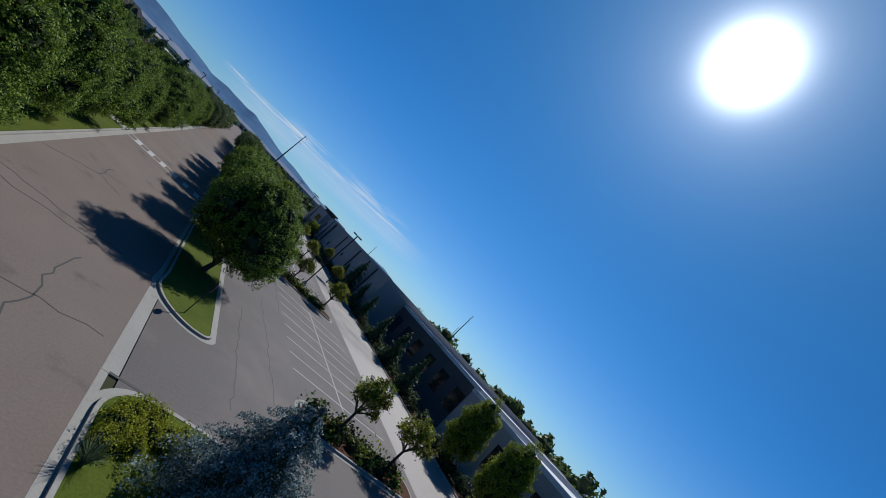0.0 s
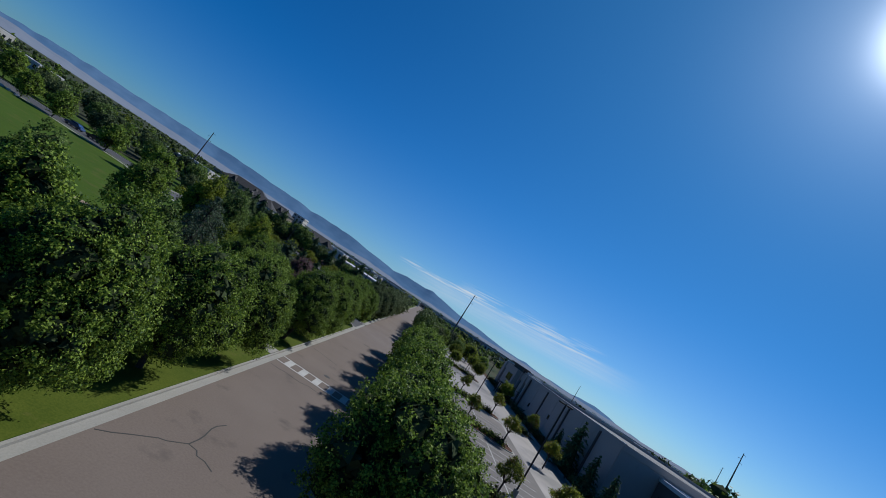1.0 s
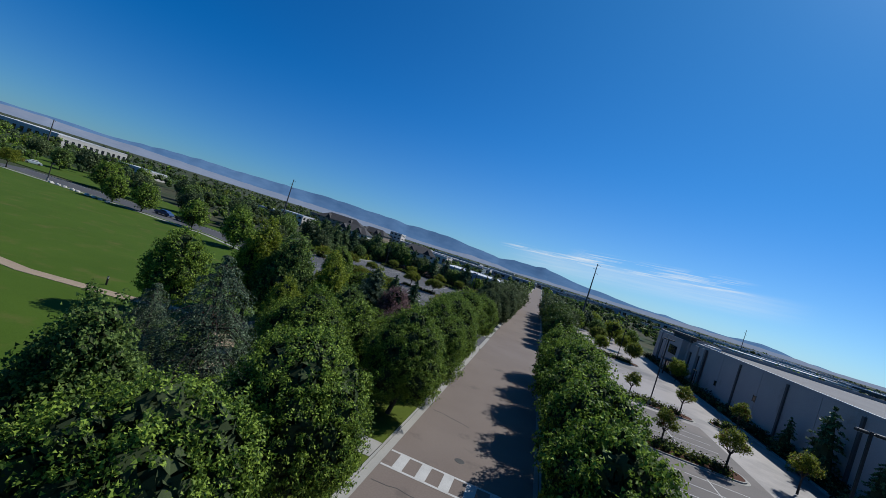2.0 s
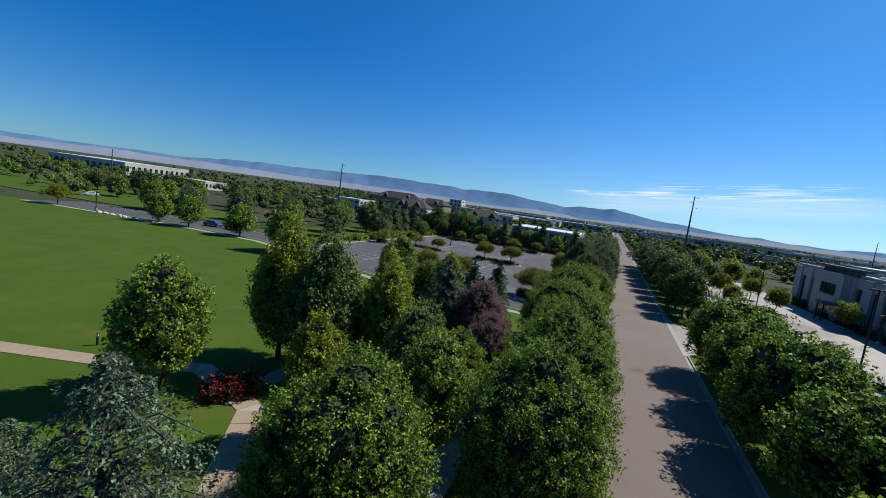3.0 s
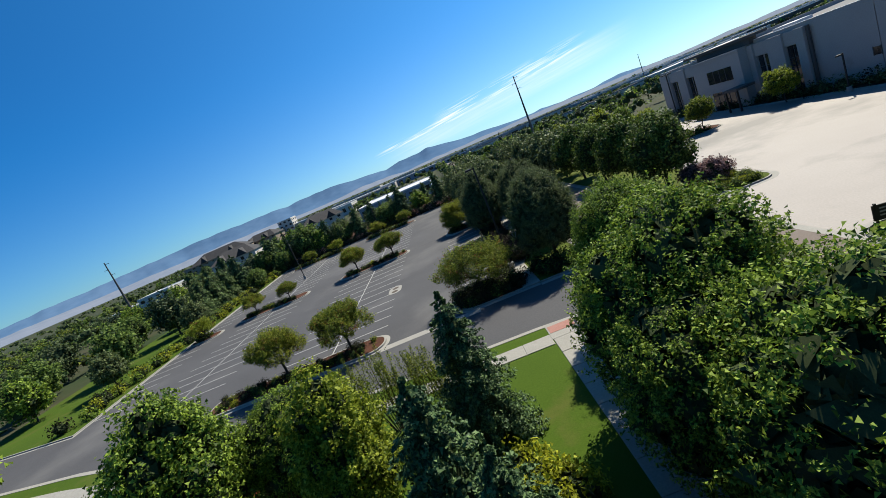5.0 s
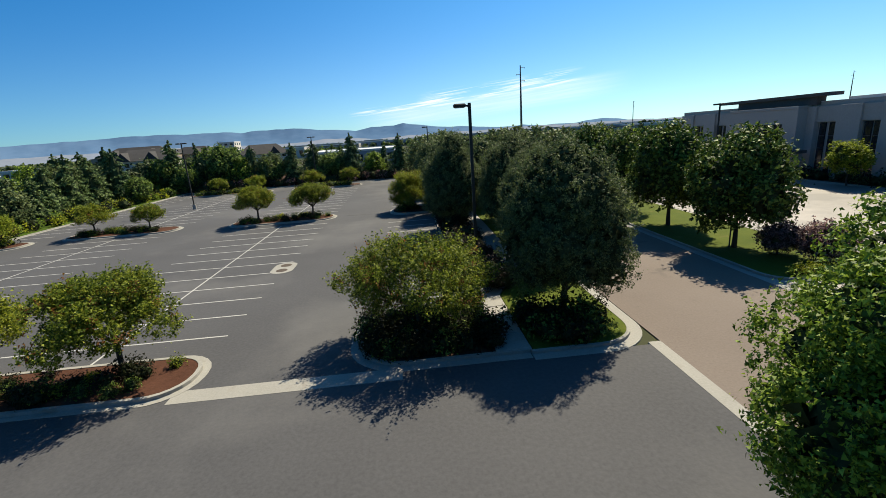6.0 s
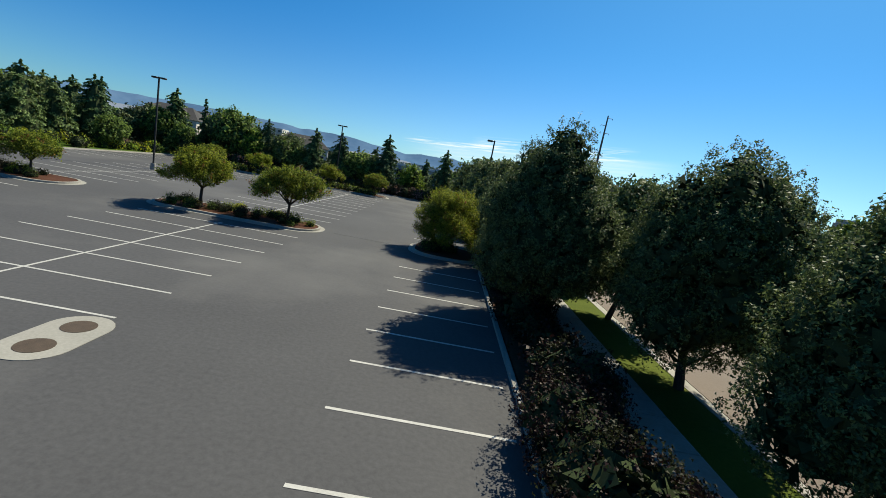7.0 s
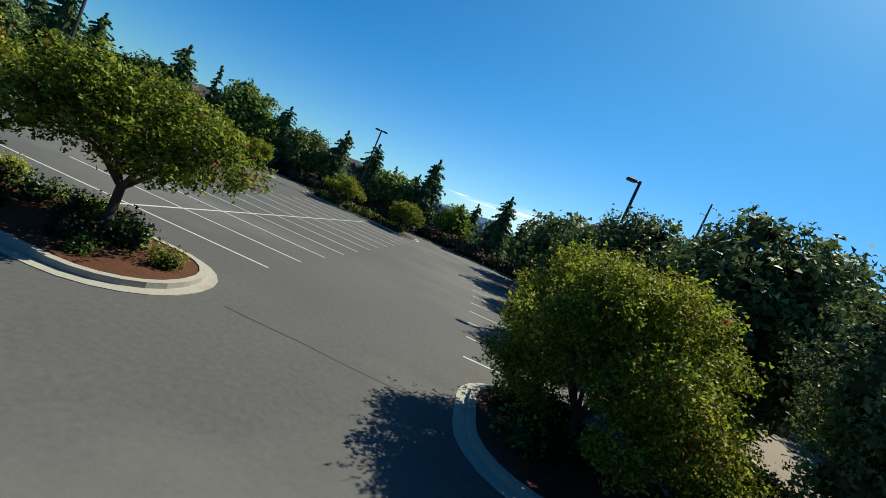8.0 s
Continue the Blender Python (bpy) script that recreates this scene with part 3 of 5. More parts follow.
ISLANDS = [("island_south_middle", -43.5, -25.6, 111.3, 115.4, 1.9), ("island_middle", -39.0, -25.65, 149.4, 153.9, 2.1), ("island_west", -58.5, -44.9, 149.4, 153.9, 2.1),
           ("island_kerb", -18.9, -13.0, 149.0, 155.0, 2.2), ("island_far_middle", -41.0, -26.0, 189.6, 193.6, 1.9), ("island_far_west", -62.0, -45.0, 189.6, 193.6, 1.9), ("island_edge_west", -66.5, -60.5, 146.4, 150.6, 1.8),
           ("island_east_south", 13.9, 25.5, 54.4, 57.9, 1.6), ("island_east_middle", 14.2, 25.6, 80.0, 84.4, 1.9), ("island_east_front", 13.9, 26.0, 22.6, 26.8, 1.9), ("island_east_north", 15.5, 29.0, 146.5, 151.5, 2.0), ("island_east_far", 15.0, 27.5, 102.0, 106.0, 1.9), ("island_east_wall", 30.0, 36.4, 104.5, 108.5, 1.8)]
spur = [(-11.75, 112.35), (-17.0, 112.35)] + arc(-17.0, 114.5, 2.15, 270, 180, 8)[1:] + [(-19.15, 116.2)] + arc(-17.05, 116.2, 2.1, 180, 90, 8)[1:] + [(-13.6, 118.35), (-13.45, 119.3)]
structure("bed_lot_spur", slab([(-11.6, 112.45)] + offset_line(spur, -0.05)[1:-1] + [(-12.97, 119.35), (-12.97, 112.46)], -0.3, G), BARK_BED, "bark-mulched bed at the corner of the parking lot", "planting bed")
kerb("kerb_lot_spur", spur, -1, gutter=0.45)
for row in ISLANDS:
    lot_island(*row, "kerbed island with bark mulch and low shrubs in the parking lot")

structure("kerb_walk", boxes((-11.74, -11.58, 101.1, 103.5, 0.0, 0.3), bevel=0.02), CONCRETE, "low pale concrete edging beside the ramp", "kerb")


# ---- trees ----
def leaf_faces(points, normals, size, gen, aspect=0.55, wild=0.65):
    """Small pointed leaves at the points, each leaning about its normal."""
    n = len(points)
    nor = normals / (np.linalg.norm(normals, axis=1, keepdims=True) + 1e-9) + wild * gen.normal(size=(n, 3))
    nor /= np.linalg.norm(nor, axis=1, keepdims=True) + 1e-9
    side = np.cross(nor, gen.normal(size=(n, 3)))
    side /= np.linalg.norm(side, axis=1, keepdims=True) + 1e-9
    other = np.cross(nor, side)
    s = (size * gen.uniform(0.6, 1.35, n))[:, None]
    tip = points + side * s * 0.55
    tail = points - side * s * 0.45
    half = other * s * aspect * 0.65
    return np.stack([tail + half, tail - half, tip], 1).reshape(-1, 3)


def unit(v):
    return v / (np.linalg.norm(v, axis=-1, keepdims=True) + 1e-9)


def crown_mesh(name, lobes, count, size, mat, gen, core=0.72, aspect=0.55, sprays=0, per=24, tuft=3.0, fine=2):
    """A crown of leaf tufts over the shells of several lobes, with gaps between them and inner foliage coloured dark as
    shade.
    """
    lobes = np.array(lobes, float)  # centre, radii
    weight = (lobes[:, 3] * lobes[:, 4] + lobes[:, 4] * lobes[:, 5] + lobes[:, 3] * lobes[:, 5])
    n = max(4, int(count / per * 1.5))
    pick = gen.choice(len(lobes), n, p=weight / weight.sum())
    ways = unit(gen.normal(size=(n, 3)))
    far = gen.uniform(0.78 if core else 0.35, 1.04, n)
    far += 0.08 * np.sin(ways[:, 0] * 7 + pick * 2.1) * np.cos(ways[:, 2] * 6 + pick)
    centres = lobes[pick, :3] + ways * lobes[pick, 3:] * far[:, None]
    keep = np.ones(n, bool)
    for k in range(len(lobes)):
        keep &= (((centres - lobes[k, :3]) / lobes[k, 3:]) ** 2).sum(1) > (0.5 if core else 0.1)
    order = np.flatnonzero(keep)[: max(4, count // per)]
    centres, ways = centres[order], ways[order]
    n = len(centres)
    # each tuft is a small dome of leaves about its own shoot
    axis = unit(ways + np.array([0, 0, 0.75]) + 0.3 * gen.normal(size=(n, 3)))
    turn = unit(gen.normal(size=(n, per, 3)))
    along = (turn * axis[:, None]).sum(2, keepdims=True)
    turn = np.where(along < -0.25, turn - 2 * along * axis[:, None], turn)
    wide = size * tuft * gen.uniform(0.6, 1.3, (n, 1, 1))
    long = gen.uniform(0.8, 1.5, (n, 1, 1))
    along = (turn * axis[:, None]).sum(2, keepdims=True)
    pts = centres[:, None] + wide * (turn * gen.uniform(0.65, 1.0, (n, per, 1)) + axis[:, None] * along * (long - 1))
    nors = turn + 0.35 * axis[:, None]
    pts, nors = pts.reshape(-1, 3), nors.reshape(-1, 3)
    # shoots that stand out of the shell and break the outline
    if sprays:
        roots = gen.choice(n, sprays)
        up = unit(ways[roots] + np.array([0, 0, 0.8]) + 0.3 * gen.normal(size=(sprays, 3)))
        run = gen.uniform(0, 1, (sprays, 14, 1)) * gen.uniform(0.5, 1.0, (sprays, 1, 1)) * (0.25 + size * 4.5)
        shoot = centres[roots][:, None] + up[:, None] * run + gen.normal(0, size * 0.45, (sprays, 14, 3))
        pts = np.concatenate([pts, shoot.reshape(-1, 3)])
        nors = np.concatenate([nors, np.repeat(up, 14, 0)])
    verts = leaf_faces(pts, nors, size, gen, aspect)
    outer = len(verts) // 3
    # inner leaves take the dark colour that stands in for crown shade
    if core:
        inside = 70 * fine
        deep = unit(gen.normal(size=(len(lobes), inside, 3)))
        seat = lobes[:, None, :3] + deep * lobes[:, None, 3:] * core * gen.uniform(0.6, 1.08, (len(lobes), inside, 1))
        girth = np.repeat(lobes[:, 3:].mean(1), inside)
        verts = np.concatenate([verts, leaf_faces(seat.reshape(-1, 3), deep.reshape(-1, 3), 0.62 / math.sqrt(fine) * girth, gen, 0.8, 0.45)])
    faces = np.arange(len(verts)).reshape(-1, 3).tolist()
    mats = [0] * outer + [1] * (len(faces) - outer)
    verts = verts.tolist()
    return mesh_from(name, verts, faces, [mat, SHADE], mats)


def trunk_mesh(height, radius, limbs, gen, spread, start=0.45):
    bm = bmesh.new()
    bend = gen.uniform(-0.06, 0.06, (5, 2)) * height
    bend[0] = 0
    pts = [(bend[i][0], bend[i][1], height * i / 4) for i in range(5)]
    tube(bm, pts, [radius * 1.35, radius, radius * 0.85, radius * 0.6, radius * 0.25], 8)
    for k in range(limbs):
        a = 2 * math.pi * (k + gen.uniform(-0.25, 0.25)) / limbs
        h = height * gen.uniform(start, start + 0.25)
        d = spread * gen.uniform(0.6, 0.95)
        tube(bm, [(0, 0, h), (d * 0.45 * math.cos(a), d * 0.45 * math.sin(a), h + d * 0.35), (d * math.cos(a), d * math.sin(a), h + d * 0.75)], [radius * 0.5, radius * 0.32, radius * 0.1], 6)
    me = bpy.data.meshes.new("trunk")
    bm.to_mesh(me)
    bm.free()
    me.materials.append(BARK)
    return me


def tree(name, label, trunk, crown, category="tree"):
    root = thing(name, (0, 0, 0), label, category)
    part("trunk", trunk, BARK, root)
    part("crown", crown, MAPLE, root)
    return root


def broad_tree(name, label, height, radius, mat, seed, count=5200, size=0.34, base=0.24, lobes=9, squash=1.0, trunk_r=0.16, spread=1.0, core=0.66, aspect=0.75, taper=0.0, fine=2, full=0.6):
    """A leafy tree: a lumpy crown from base * height up, on a forked trunk."""
    gen = np.random.default_rng(seed)
    bottom = height * base
    mid = (bottom + height) / 2
    half = (height - bottom) / 2
    shapes = [(0, 0, mid - half * (0.05 + 0.2 * taper), radius * 0.82, radius * 0.82, half * (0.86 - 0.15 * taper))]
    for k in range(lobes):
        a = 2.4 * k + gen.uniform(-0.4, 0.4)
        up = -0.62 + 1.3 * (k + 0.5) / lobes
        reach = radius * math.sqrt(max(0.1, 1 - (up * (0.9 if up > 0 else full)) ** 2)) * 0.62 * spread * (1 - taper * max(0, up))
        r = radius * gen.uniform(0.34, 0.5) * (1 - 0.5 * taper * max(0, up))
        shapes.append((reach * math.cos(a), reach * math.sin(a), mid + up * half * 0.92, r, r, r * gen.uniform(0.75, 1.05) * squash))
    shapes.append((gen.uniform(-0.2, 0.2), gen.uniform(-0.2, 0.2), height - half * 0.32, radius * 0.4, radius * 0.4, half * 0.36))
    crown = crown_mesh("crown", shapes, count, size, mat, gen, core, aspect, count // 48, fine=fine)
    return tree(name, label, trunk_mesh(bottom + half * 1.1, trunk_r, 6, gen, radius * 0.75, bottom / (bottom + half * 1.1) * 0.85), crown)


def crab_tree(label, height, radius, mat, seed, shoots, size, middle=0.5, name="crabapple_tree", foot=0.34):
    """A low spreading tree: a short forked trunk, arching limbs and a loose dome of leafy shoots, some standing out as whips."""
    gen = np.random.default_rng(seed)
    low = height * foot
    # boughs: clumps of shoots set out over a flattened dome
    boughs = 30
    k = np.arange(boughs)
    turn, rise = k * 2.39996 + gen.uniform(-0.35, 0.35, boughs), np.clip((k + 0.5) / boughs + gen.uniform(-0.07, 0.07, boughs), 0.02, 1)
    out = np.sqrt(1 - (rise * 0.97) ** 2) * gen.uniform(0.5, 1.0, boughs) * np.where(k % 4 == 0, 0.6, 1)
    spot = np.stack([out * radius * np.cos(turn), out * radius * np.sin(turn), low + (height - low) * gen.uniform(0.9, 1.08, boughs) * (middle * 0.45 + (0.9 - middle * 0.45) * rise * gen.uniform(0.8, 1.0, boughs))], 1)
    wide = radius * gen.uniform(0.13, 0.27, boughs)
    pick = gen.choice(boughs, shoots, p=wide ** 2 / (wide ** 2).sum())
    way = unit(gen.normal(size=(shoots, 3)))
    root = spot[pick] + way * (wide[pick] * gen.uniform(0.3, 1.0, shoots) ** 0.5)[:, None] * np.array([1.15, 1.15, 0.75])
    root[:, 2] = np.maximum(root[:, 2], low * gen.uniform(0.8, 1.25, shoots))
    way = unit(way + 0.9 * unit(spot[pick] - np.array([0, 0, low])))
    n, per = len(root), 20
    up = unit(way * np.array([0.8, 0.8, 0.4]) + np.array([0, 0, 0.55]) + 0.35 * gen.normal(size=(n, 3)))
    long = gen.uniform(0.28, 0.55, n) * (1 + 0.9 * (gen.uniform(size=n) < 0.06) * (way[:, 2] > 0.1)) * radius / 3.0
    f = np.linspace(0, 1, per)[None, :, None]
    pts = root[:, None] + up[:, None] * f * long[:, None, None] + gen.normal(size=(n, per, 3)) * (size * (1.25 - 0.8 * f))
    nors = np.repeat(up[:, None], per, 1) * 0.4 + np.array([0, 0, 0.7]) + 0.5 * gen.normal(size=(n, per, 3))
    verts = leaf_faces(pts.reshape(-1, 3), nors.reshape(-1, 3), size, gen, 0.6)
    count = len(verts) // 3
    russet = np.repeat(gen.uniform(size=n) < 0.05, per)
    crown = mesh_from("crown", verts.tolist(), np.arange(len(verts)).reshape(-1, 3).tolist(), [mat, RUSSET], np.where(russet, 1, 0)[:count])
    bm = tube(bmesh.new(), [(0, 0, -0.1), (0.04, 0.02, low * 0.5), (0.02, -0.03, low * 1.05)], [0.15, 0.11, 0.1], 8)
    for k in range(6):
        a = 1.05 * k + gen.uniform(-0.3, 0.3)
        c, q = math.cos(a), math.sin(a)
        far = radius * gen.uniform(0.55, 0.8)
        tip = height * gen.uniform(0.5, 0.75)
        mid = (c * far * 0.45, q * far * 0.45, low + (tip - low) * 0.55)
        tube(bm, [(0.02, -0.03, low * 0.95), mid, (c * far, q * far, tip)], [0.075, 0.05, 0.012], 6)
        for side in (-0.5, 0.5):
            d = radius * gen.uniform(0.6, 0.85)
            tube(bm, [mid, (math.cos(a + side) * d, math.sin(a + side) * d, mid[2] + gen.uniform(0.2, 0.7))], [0.035, 0.01], 5)
    me = bpy.data.meshes.new("trunk")
    bm.to_mesh(me)
    bm.free()
    me.materials.append(BARK)
    return tree(name, label, me, crown)


def conifer(name, label, height, radius, mat, seed, tiers=15, arms=11, needles=34, size=0.3, power=0.85, base=0.06, droop=0.25, core=0.5, hang=0.0, aspect=0.45):
    """A conifer: tiers of drooping boughs set with sprays of needles round a straight trunk."""
    gen = np.random.default_rng(seed)
    pts, ways = [], []
    for i in range(tiers):
        f = i / (tiers - 1)
        z = height * (base + (0.97 - base) * f)
        reach = radius * (1 - f) ** power + 0.12
        gap = height * (0.97 - base) / tiers
        for k in range(max(5, int(arms * (1 - 0.5 * f)))):
            a = gen.uniform(0, 2 * math.pi)
            long = reach * gen.uniform(0.6, 1.18)
            off = gen.uniform(-0.6, 0.6) * gap
            n = int(needles * (0.35 + 0.65 * (1 - f)))
            u = gen.uniform(0.15, 1, n) ** 0.7
            wide = gen.normal(0, 0.1, n) * long * (1.1 - u * 0.6)
            d = long * u
            pts.append(np.stack([d * math.cos(a) - wide * math.sin(a), d * math.sin(a) + wide * math.cos(a), z + off - droop * d * u + gen.normal(0, 0.07, n) * long * 0.5 - hang * gen.exponential(1.0, n) * u], 1))
            ways.append(np.tile([math.cos(a) * 0.5, math.sin(a) * 0.5, 0.75], (n, 1)))
    pts, ways = np.concatenate(pts), np.concatenate(ways)
    verts = leaf_faces(pts, ways, size, gen, aspect)
    faces = np.arange(len(verts)).reshape(-1, 3).tolist()
    mats = [0] * len(faces)
    start = len(verts)
    verts = verts.tolist()
    # a cone in the shade colour darkens the inside of the tiers
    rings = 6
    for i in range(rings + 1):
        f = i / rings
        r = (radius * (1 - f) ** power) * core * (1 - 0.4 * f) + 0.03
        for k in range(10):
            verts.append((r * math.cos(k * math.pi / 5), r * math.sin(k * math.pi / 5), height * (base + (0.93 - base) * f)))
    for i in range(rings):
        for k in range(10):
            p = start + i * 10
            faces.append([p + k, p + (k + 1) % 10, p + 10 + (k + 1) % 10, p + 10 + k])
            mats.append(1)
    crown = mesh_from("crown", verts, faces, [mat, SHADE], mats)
    bm = tube(bmesh.new(), [(0, 0, 0), (0, 0, height * 0.5), (0, 0, height * 0.97)], [radius * 0.08 + 0.05, radius * 0.05 + 0.03, 0.02], 7)
    me = bpy.data.meshes.new("trunk")
    bm.to_mesh(me)
    bm.free()
    me.materials.append(BARK)
    return tree(name, label, me, crown, "conifer")


def weeping_spruce(name, label, height, radius, mat, seed, tiers=15, arms=14, needle=0.085):
    """A spruce whose boughs arch out and carry hanging curtains of twigs."""
    gen = np.random.default_rng(seed)
    pts, ways = [], []
    bm = tube(bmesh.new(), [(0, 0, 0), (0.1, 0, height * 0.5), (0, 0.05, height * 0.97)], [0.24, 0.14, 0.02], 7)
    for i in range(tiers):
        f = i / (tiers - 1)
        z = height * (0.12 + 0.84 * f)
        for k in range(max(5, int(arms * (1 - 0.45 * f)))):
            a = 2.4 * (i * arms + k) + gen.uniform(-0.3, 0.3)
            long = (radius * (1 - f) ** 0.7 + 0.3) * gen.uniform(0.6, 1.12)
            c, s = math.cos(a), math.sin(a)
            lift = gen.uniform(0.1, 0.35) * long
            tube(bm, [(0, 0, z), (c * long * 0.5, s * long * 0.5, z + lift * 0.6), (c * long, s * long, z + lift * 0.2 - 0.18 * long)], [0.035, 0.025, 0.008], 4)
            n = int(8 + 34 * long / radius)
            u = gen.uniform(0.2, 1.02, n)
            wide = gen.normal(0, 0.13, n) * long * (1.1 - 0.5 * u)
            top = z + lift * 2.4 * u * (1 - u) + (lift * 0.2 - 0.18 * long) * u * u
            drop = gen.uniform(0.25, 0.95, n) * (0.5 + 0.5 * (1 - f))
            v = np.linspace(0, 1, 11)[None]
            x = (long * u * c - wide * s)[:, None] + gen.normal(0, 0.045, (n, 11))
            y = (long * u * s + wide * c)[:, None] + gen.normal(0, 0.045, (n, 11))
            h = top[:, None] - drop[:, None] * v ** 1.3
            out = 0.22 * np.sqrt(v) * drop[:, None]
            pts.append(np.stack([x + c * out, y + s * out, h], 2).reshape(-1, 3))
            ways.append(np.tile([c * 0.7, s * 0.7, 0.55], (n * 11, 1)))
    pts, ways = np.concatenate(pts), np.concatenate(ways)
    verts = leaf_faces(pts, ways, needle, gen, 0.55)
    faces = np.arange(len(verts)).reshape(-1, 3).tolist()
    crown = mesh_from("crown", verts.tolist(), faces, [mat])
    me = bpy.data.meshes.new("trunk")
    bm.to_mesh(me)
    bm.free()
    me.materials.append(BARK)
    return tree(name, label, me, crown, "conifer")


FIRST = {}


def plant(kinds, spots, group="", z=G, grow=(0.92, 1.08), seed=3):
    """Sets copies of the given trees at the spots: x, y and a size."""
    gen = random.Random(seed)
    for i, spot in enumerate(spots):
        x, y, s = (*spot, 1.0)[:3]
        kind = kinds[i % len(kinds)]
        s *= gen.uniform(*grow)
        place = Matrix.Translation((x, y, z)) @ Matrix.Rotation(gen.uniform(0, 6.28), 4, "Z") @ Matrix.Diagonal((s * gen.uniform(0.94, 1.06), s * gen.uniform(0.94, 1.06), s, 1))
        if kind.name not in FIRST:
            FIRST[kind.name] = (place, group)
            continue
        copy = copy_thing(kind, place)
        if group:
            copy["group"] = group


PROTOS = []


def proto(ob):
    PROTOS.append(ob)
    return ob


MAPLES = [proto(broad_tree("maple_tree", "dense rounded green street maple beside the street", 8.4, 3.6, MAPLE, 11 + k, 42000, 0.115, 0.12, 26, core=0.66, taper=0.3, aspect=0.58)) for k in range(2)]
MAPLES_CLOSE = [proto(broad_tree("maple_tree", "dense rounded green street maple beside the street", 8.5, 3.15, MAPLE, 17, 66000, 0.09, 0.11, 30, core=0.62, taper=0.35, aspect=0.62, fine=7))]
MAPLES_MID = [proto(broad_tree("maple_tree", "dense rounded green street maple along the street", 8.4, 3.7, MAPLE, 14 + k, 13500, 0.2, 0.16, 20, core=0.66, taper=0.3)) for k in range(2)]
MAPLES_DEEP = [proto(broad_tree("maple_tree", "tall street maple with a full crown, leaves darkened as in shade", 9.4, 3.5, MAPLE_DEEP, 21 + k, 14000, 0.22, 0.16, 22, core=0.76, taper=0.55)) for k in range(2)]
MAPLES_FINE = [proto(broad_tree("maple_tree", "tall street maple with a full crown, leaves darkened as in shade", 9.4, 3.5, MAPLE_DEEP, 27, 80000, 0.084, 0.11, 32, core=0.72, taper=0.45, aspect=0.62, fine=6))]
MAPLES_TALL = [proto(broad_tree("maple_tree", "tall dark pointed maple between hedge and sidewalk", 9.4, 3.2, MAPLE_DEEP, 29, 72000, 0.084, 0.07, 34, core=0.74, taper=1.0, aspect=0.62, fine=6))]
MAPLES_DARK = [proto(broad_tree("maple_tree", "street maple with a full crown, leaves darkened as in shade", 9.0, 3.5, MAPLE_EAST, 24, 12000, 0.26, 0.2, 18, core=0.66, taper=0.4))]
MAPLES_FAR = [proto(broad_tree("maple_tree", "rounded green maple some way off", 8.0, 3.4, m, 25 + k, 3000, 0.42, 0.16, 12, taper=0.4, core=0.66, fine=1)) for k, m in enumerate((MAPLE_DEEP, MAPLE, SILVERY, LIME, FAR_LEAF))]
PARK_TREES = [proto(broad_tree("park_tree", "tall oval leafy tree on the park lawn", 10.0, 3.1, MAPLE, 31, 20000, 0.162, 0.12, 20, core=0.58, taper=0.5)), proto(broad_tree("park_tree", "grey-green oval tree in the park planting", 9.8, 2.9, SILVERY, 32, 24000, 0.15, 0.04, 24, core=0.56, taper=0.95))]
LIME_TREES = [proto(broad_tree("lime_tree", "upright yellow-green tree in the park planting", 9.6, 2.2, LIME, 33, 18000, 0.145, 0.08, 16, core=0.55, taper=0.5))]
LOT_TREES = [proto(crab_tree("small spreading crabapple tree turning yellow in a lot island", 4.3, 2.65, m, 41 + k, 1700, 0.1)) for k, m in enumerate((CRAB, TURNING))]
CORNER_CRABS = [proto(crab_tree("small spreading green crabapple tree in the lot's corner bed", 3.85, 3.2, CRAB, 43, 2200, 0.088))]
CLOSE_CRABS = [proto(crab_tree("bushy crabapple tree with yellowing leaves beside the lot's kerb", 4.9, 3.3, TURNING, 44, 5200, 0.078, 0.1, foot=0.16))]
LOT_TREES_MID = [proto(crab_tree("small spreading crabapple tree turning yellow in a lot island", 4.2, 2.6, m, 46 + k, 560, 0.16)) for k, m in enumerate((CRAB, TURNING, LIME))]
YOUNG_TREES = [proto(crab_tree("small sparse ornamental tree in a lot island", 4.8, 1.5, m, 56 + k, 210, 0.16, 0.5, "ornamental_tree", 0.42)) for k, m in enumerate((CRAB, TURNING))]
PLUMS = [proto(broad_tree("plum_tree", "dark red-purple plum tree in the park planting", 7.2, 2.7, PLUM, 51, 46000, 0.084, 0.1, 22, core=0.5, taper=0.6, aspect=0.62))]
SPRUCES = [proto(weeping_spruce("spruce_tree", "blue-grey spruce with hanging twigs in the park", 9.2, 4.3, SPRUCE, 61))]
PINES = [proto(conifer("pine_tree", "dark green dense conifer in the planting", 8.5, 2.6, PINE, 62 + k, 20, 22, 130, 0.18, 0.6)) for k in range(2)]
BROAD_PINES = [proto(conifer("pine_tree", "broad blue-green pine with dense upright needles", 6.9, 3.2, SPRUCE, 63, 20, 24, 170, 0.16, 0.55, droop=0.05, aspect=0.35))]
PINES_MID = [proto(conifer("pine_tree", "dark conifer before the warehouse wall", 8.5, 2.6, PINE, 66, 14, 12, 34, 0.42, 0.55))]
FIRS = [proto(conifer("fir_tree", "dark fir behind the parking lot", 10.5, 3.3, (PINE, FIR_PALE)[k], 65 + 4 * k, 18, 17, 90, 0.27, 0.5, aspect=0.7, core=0.62)) for k in range(2)]
BLUE_SPRUCES = [proto(conifer("spruce_tree", "dense blue-grey spruce in the corner bed", 8.2, 4.9, SPRUCE_BLUE, 91, 20, 26, 270, 0.14, 0.6, core=0.5))]
SPIRES = [proto(conifer("fir_tree", "slender dark spire-shaped fir behind the parking lot", 11.6, 1.6, PINE, 81, 20, 10, 34, 0.34, 0.75, aspect=0.8))]
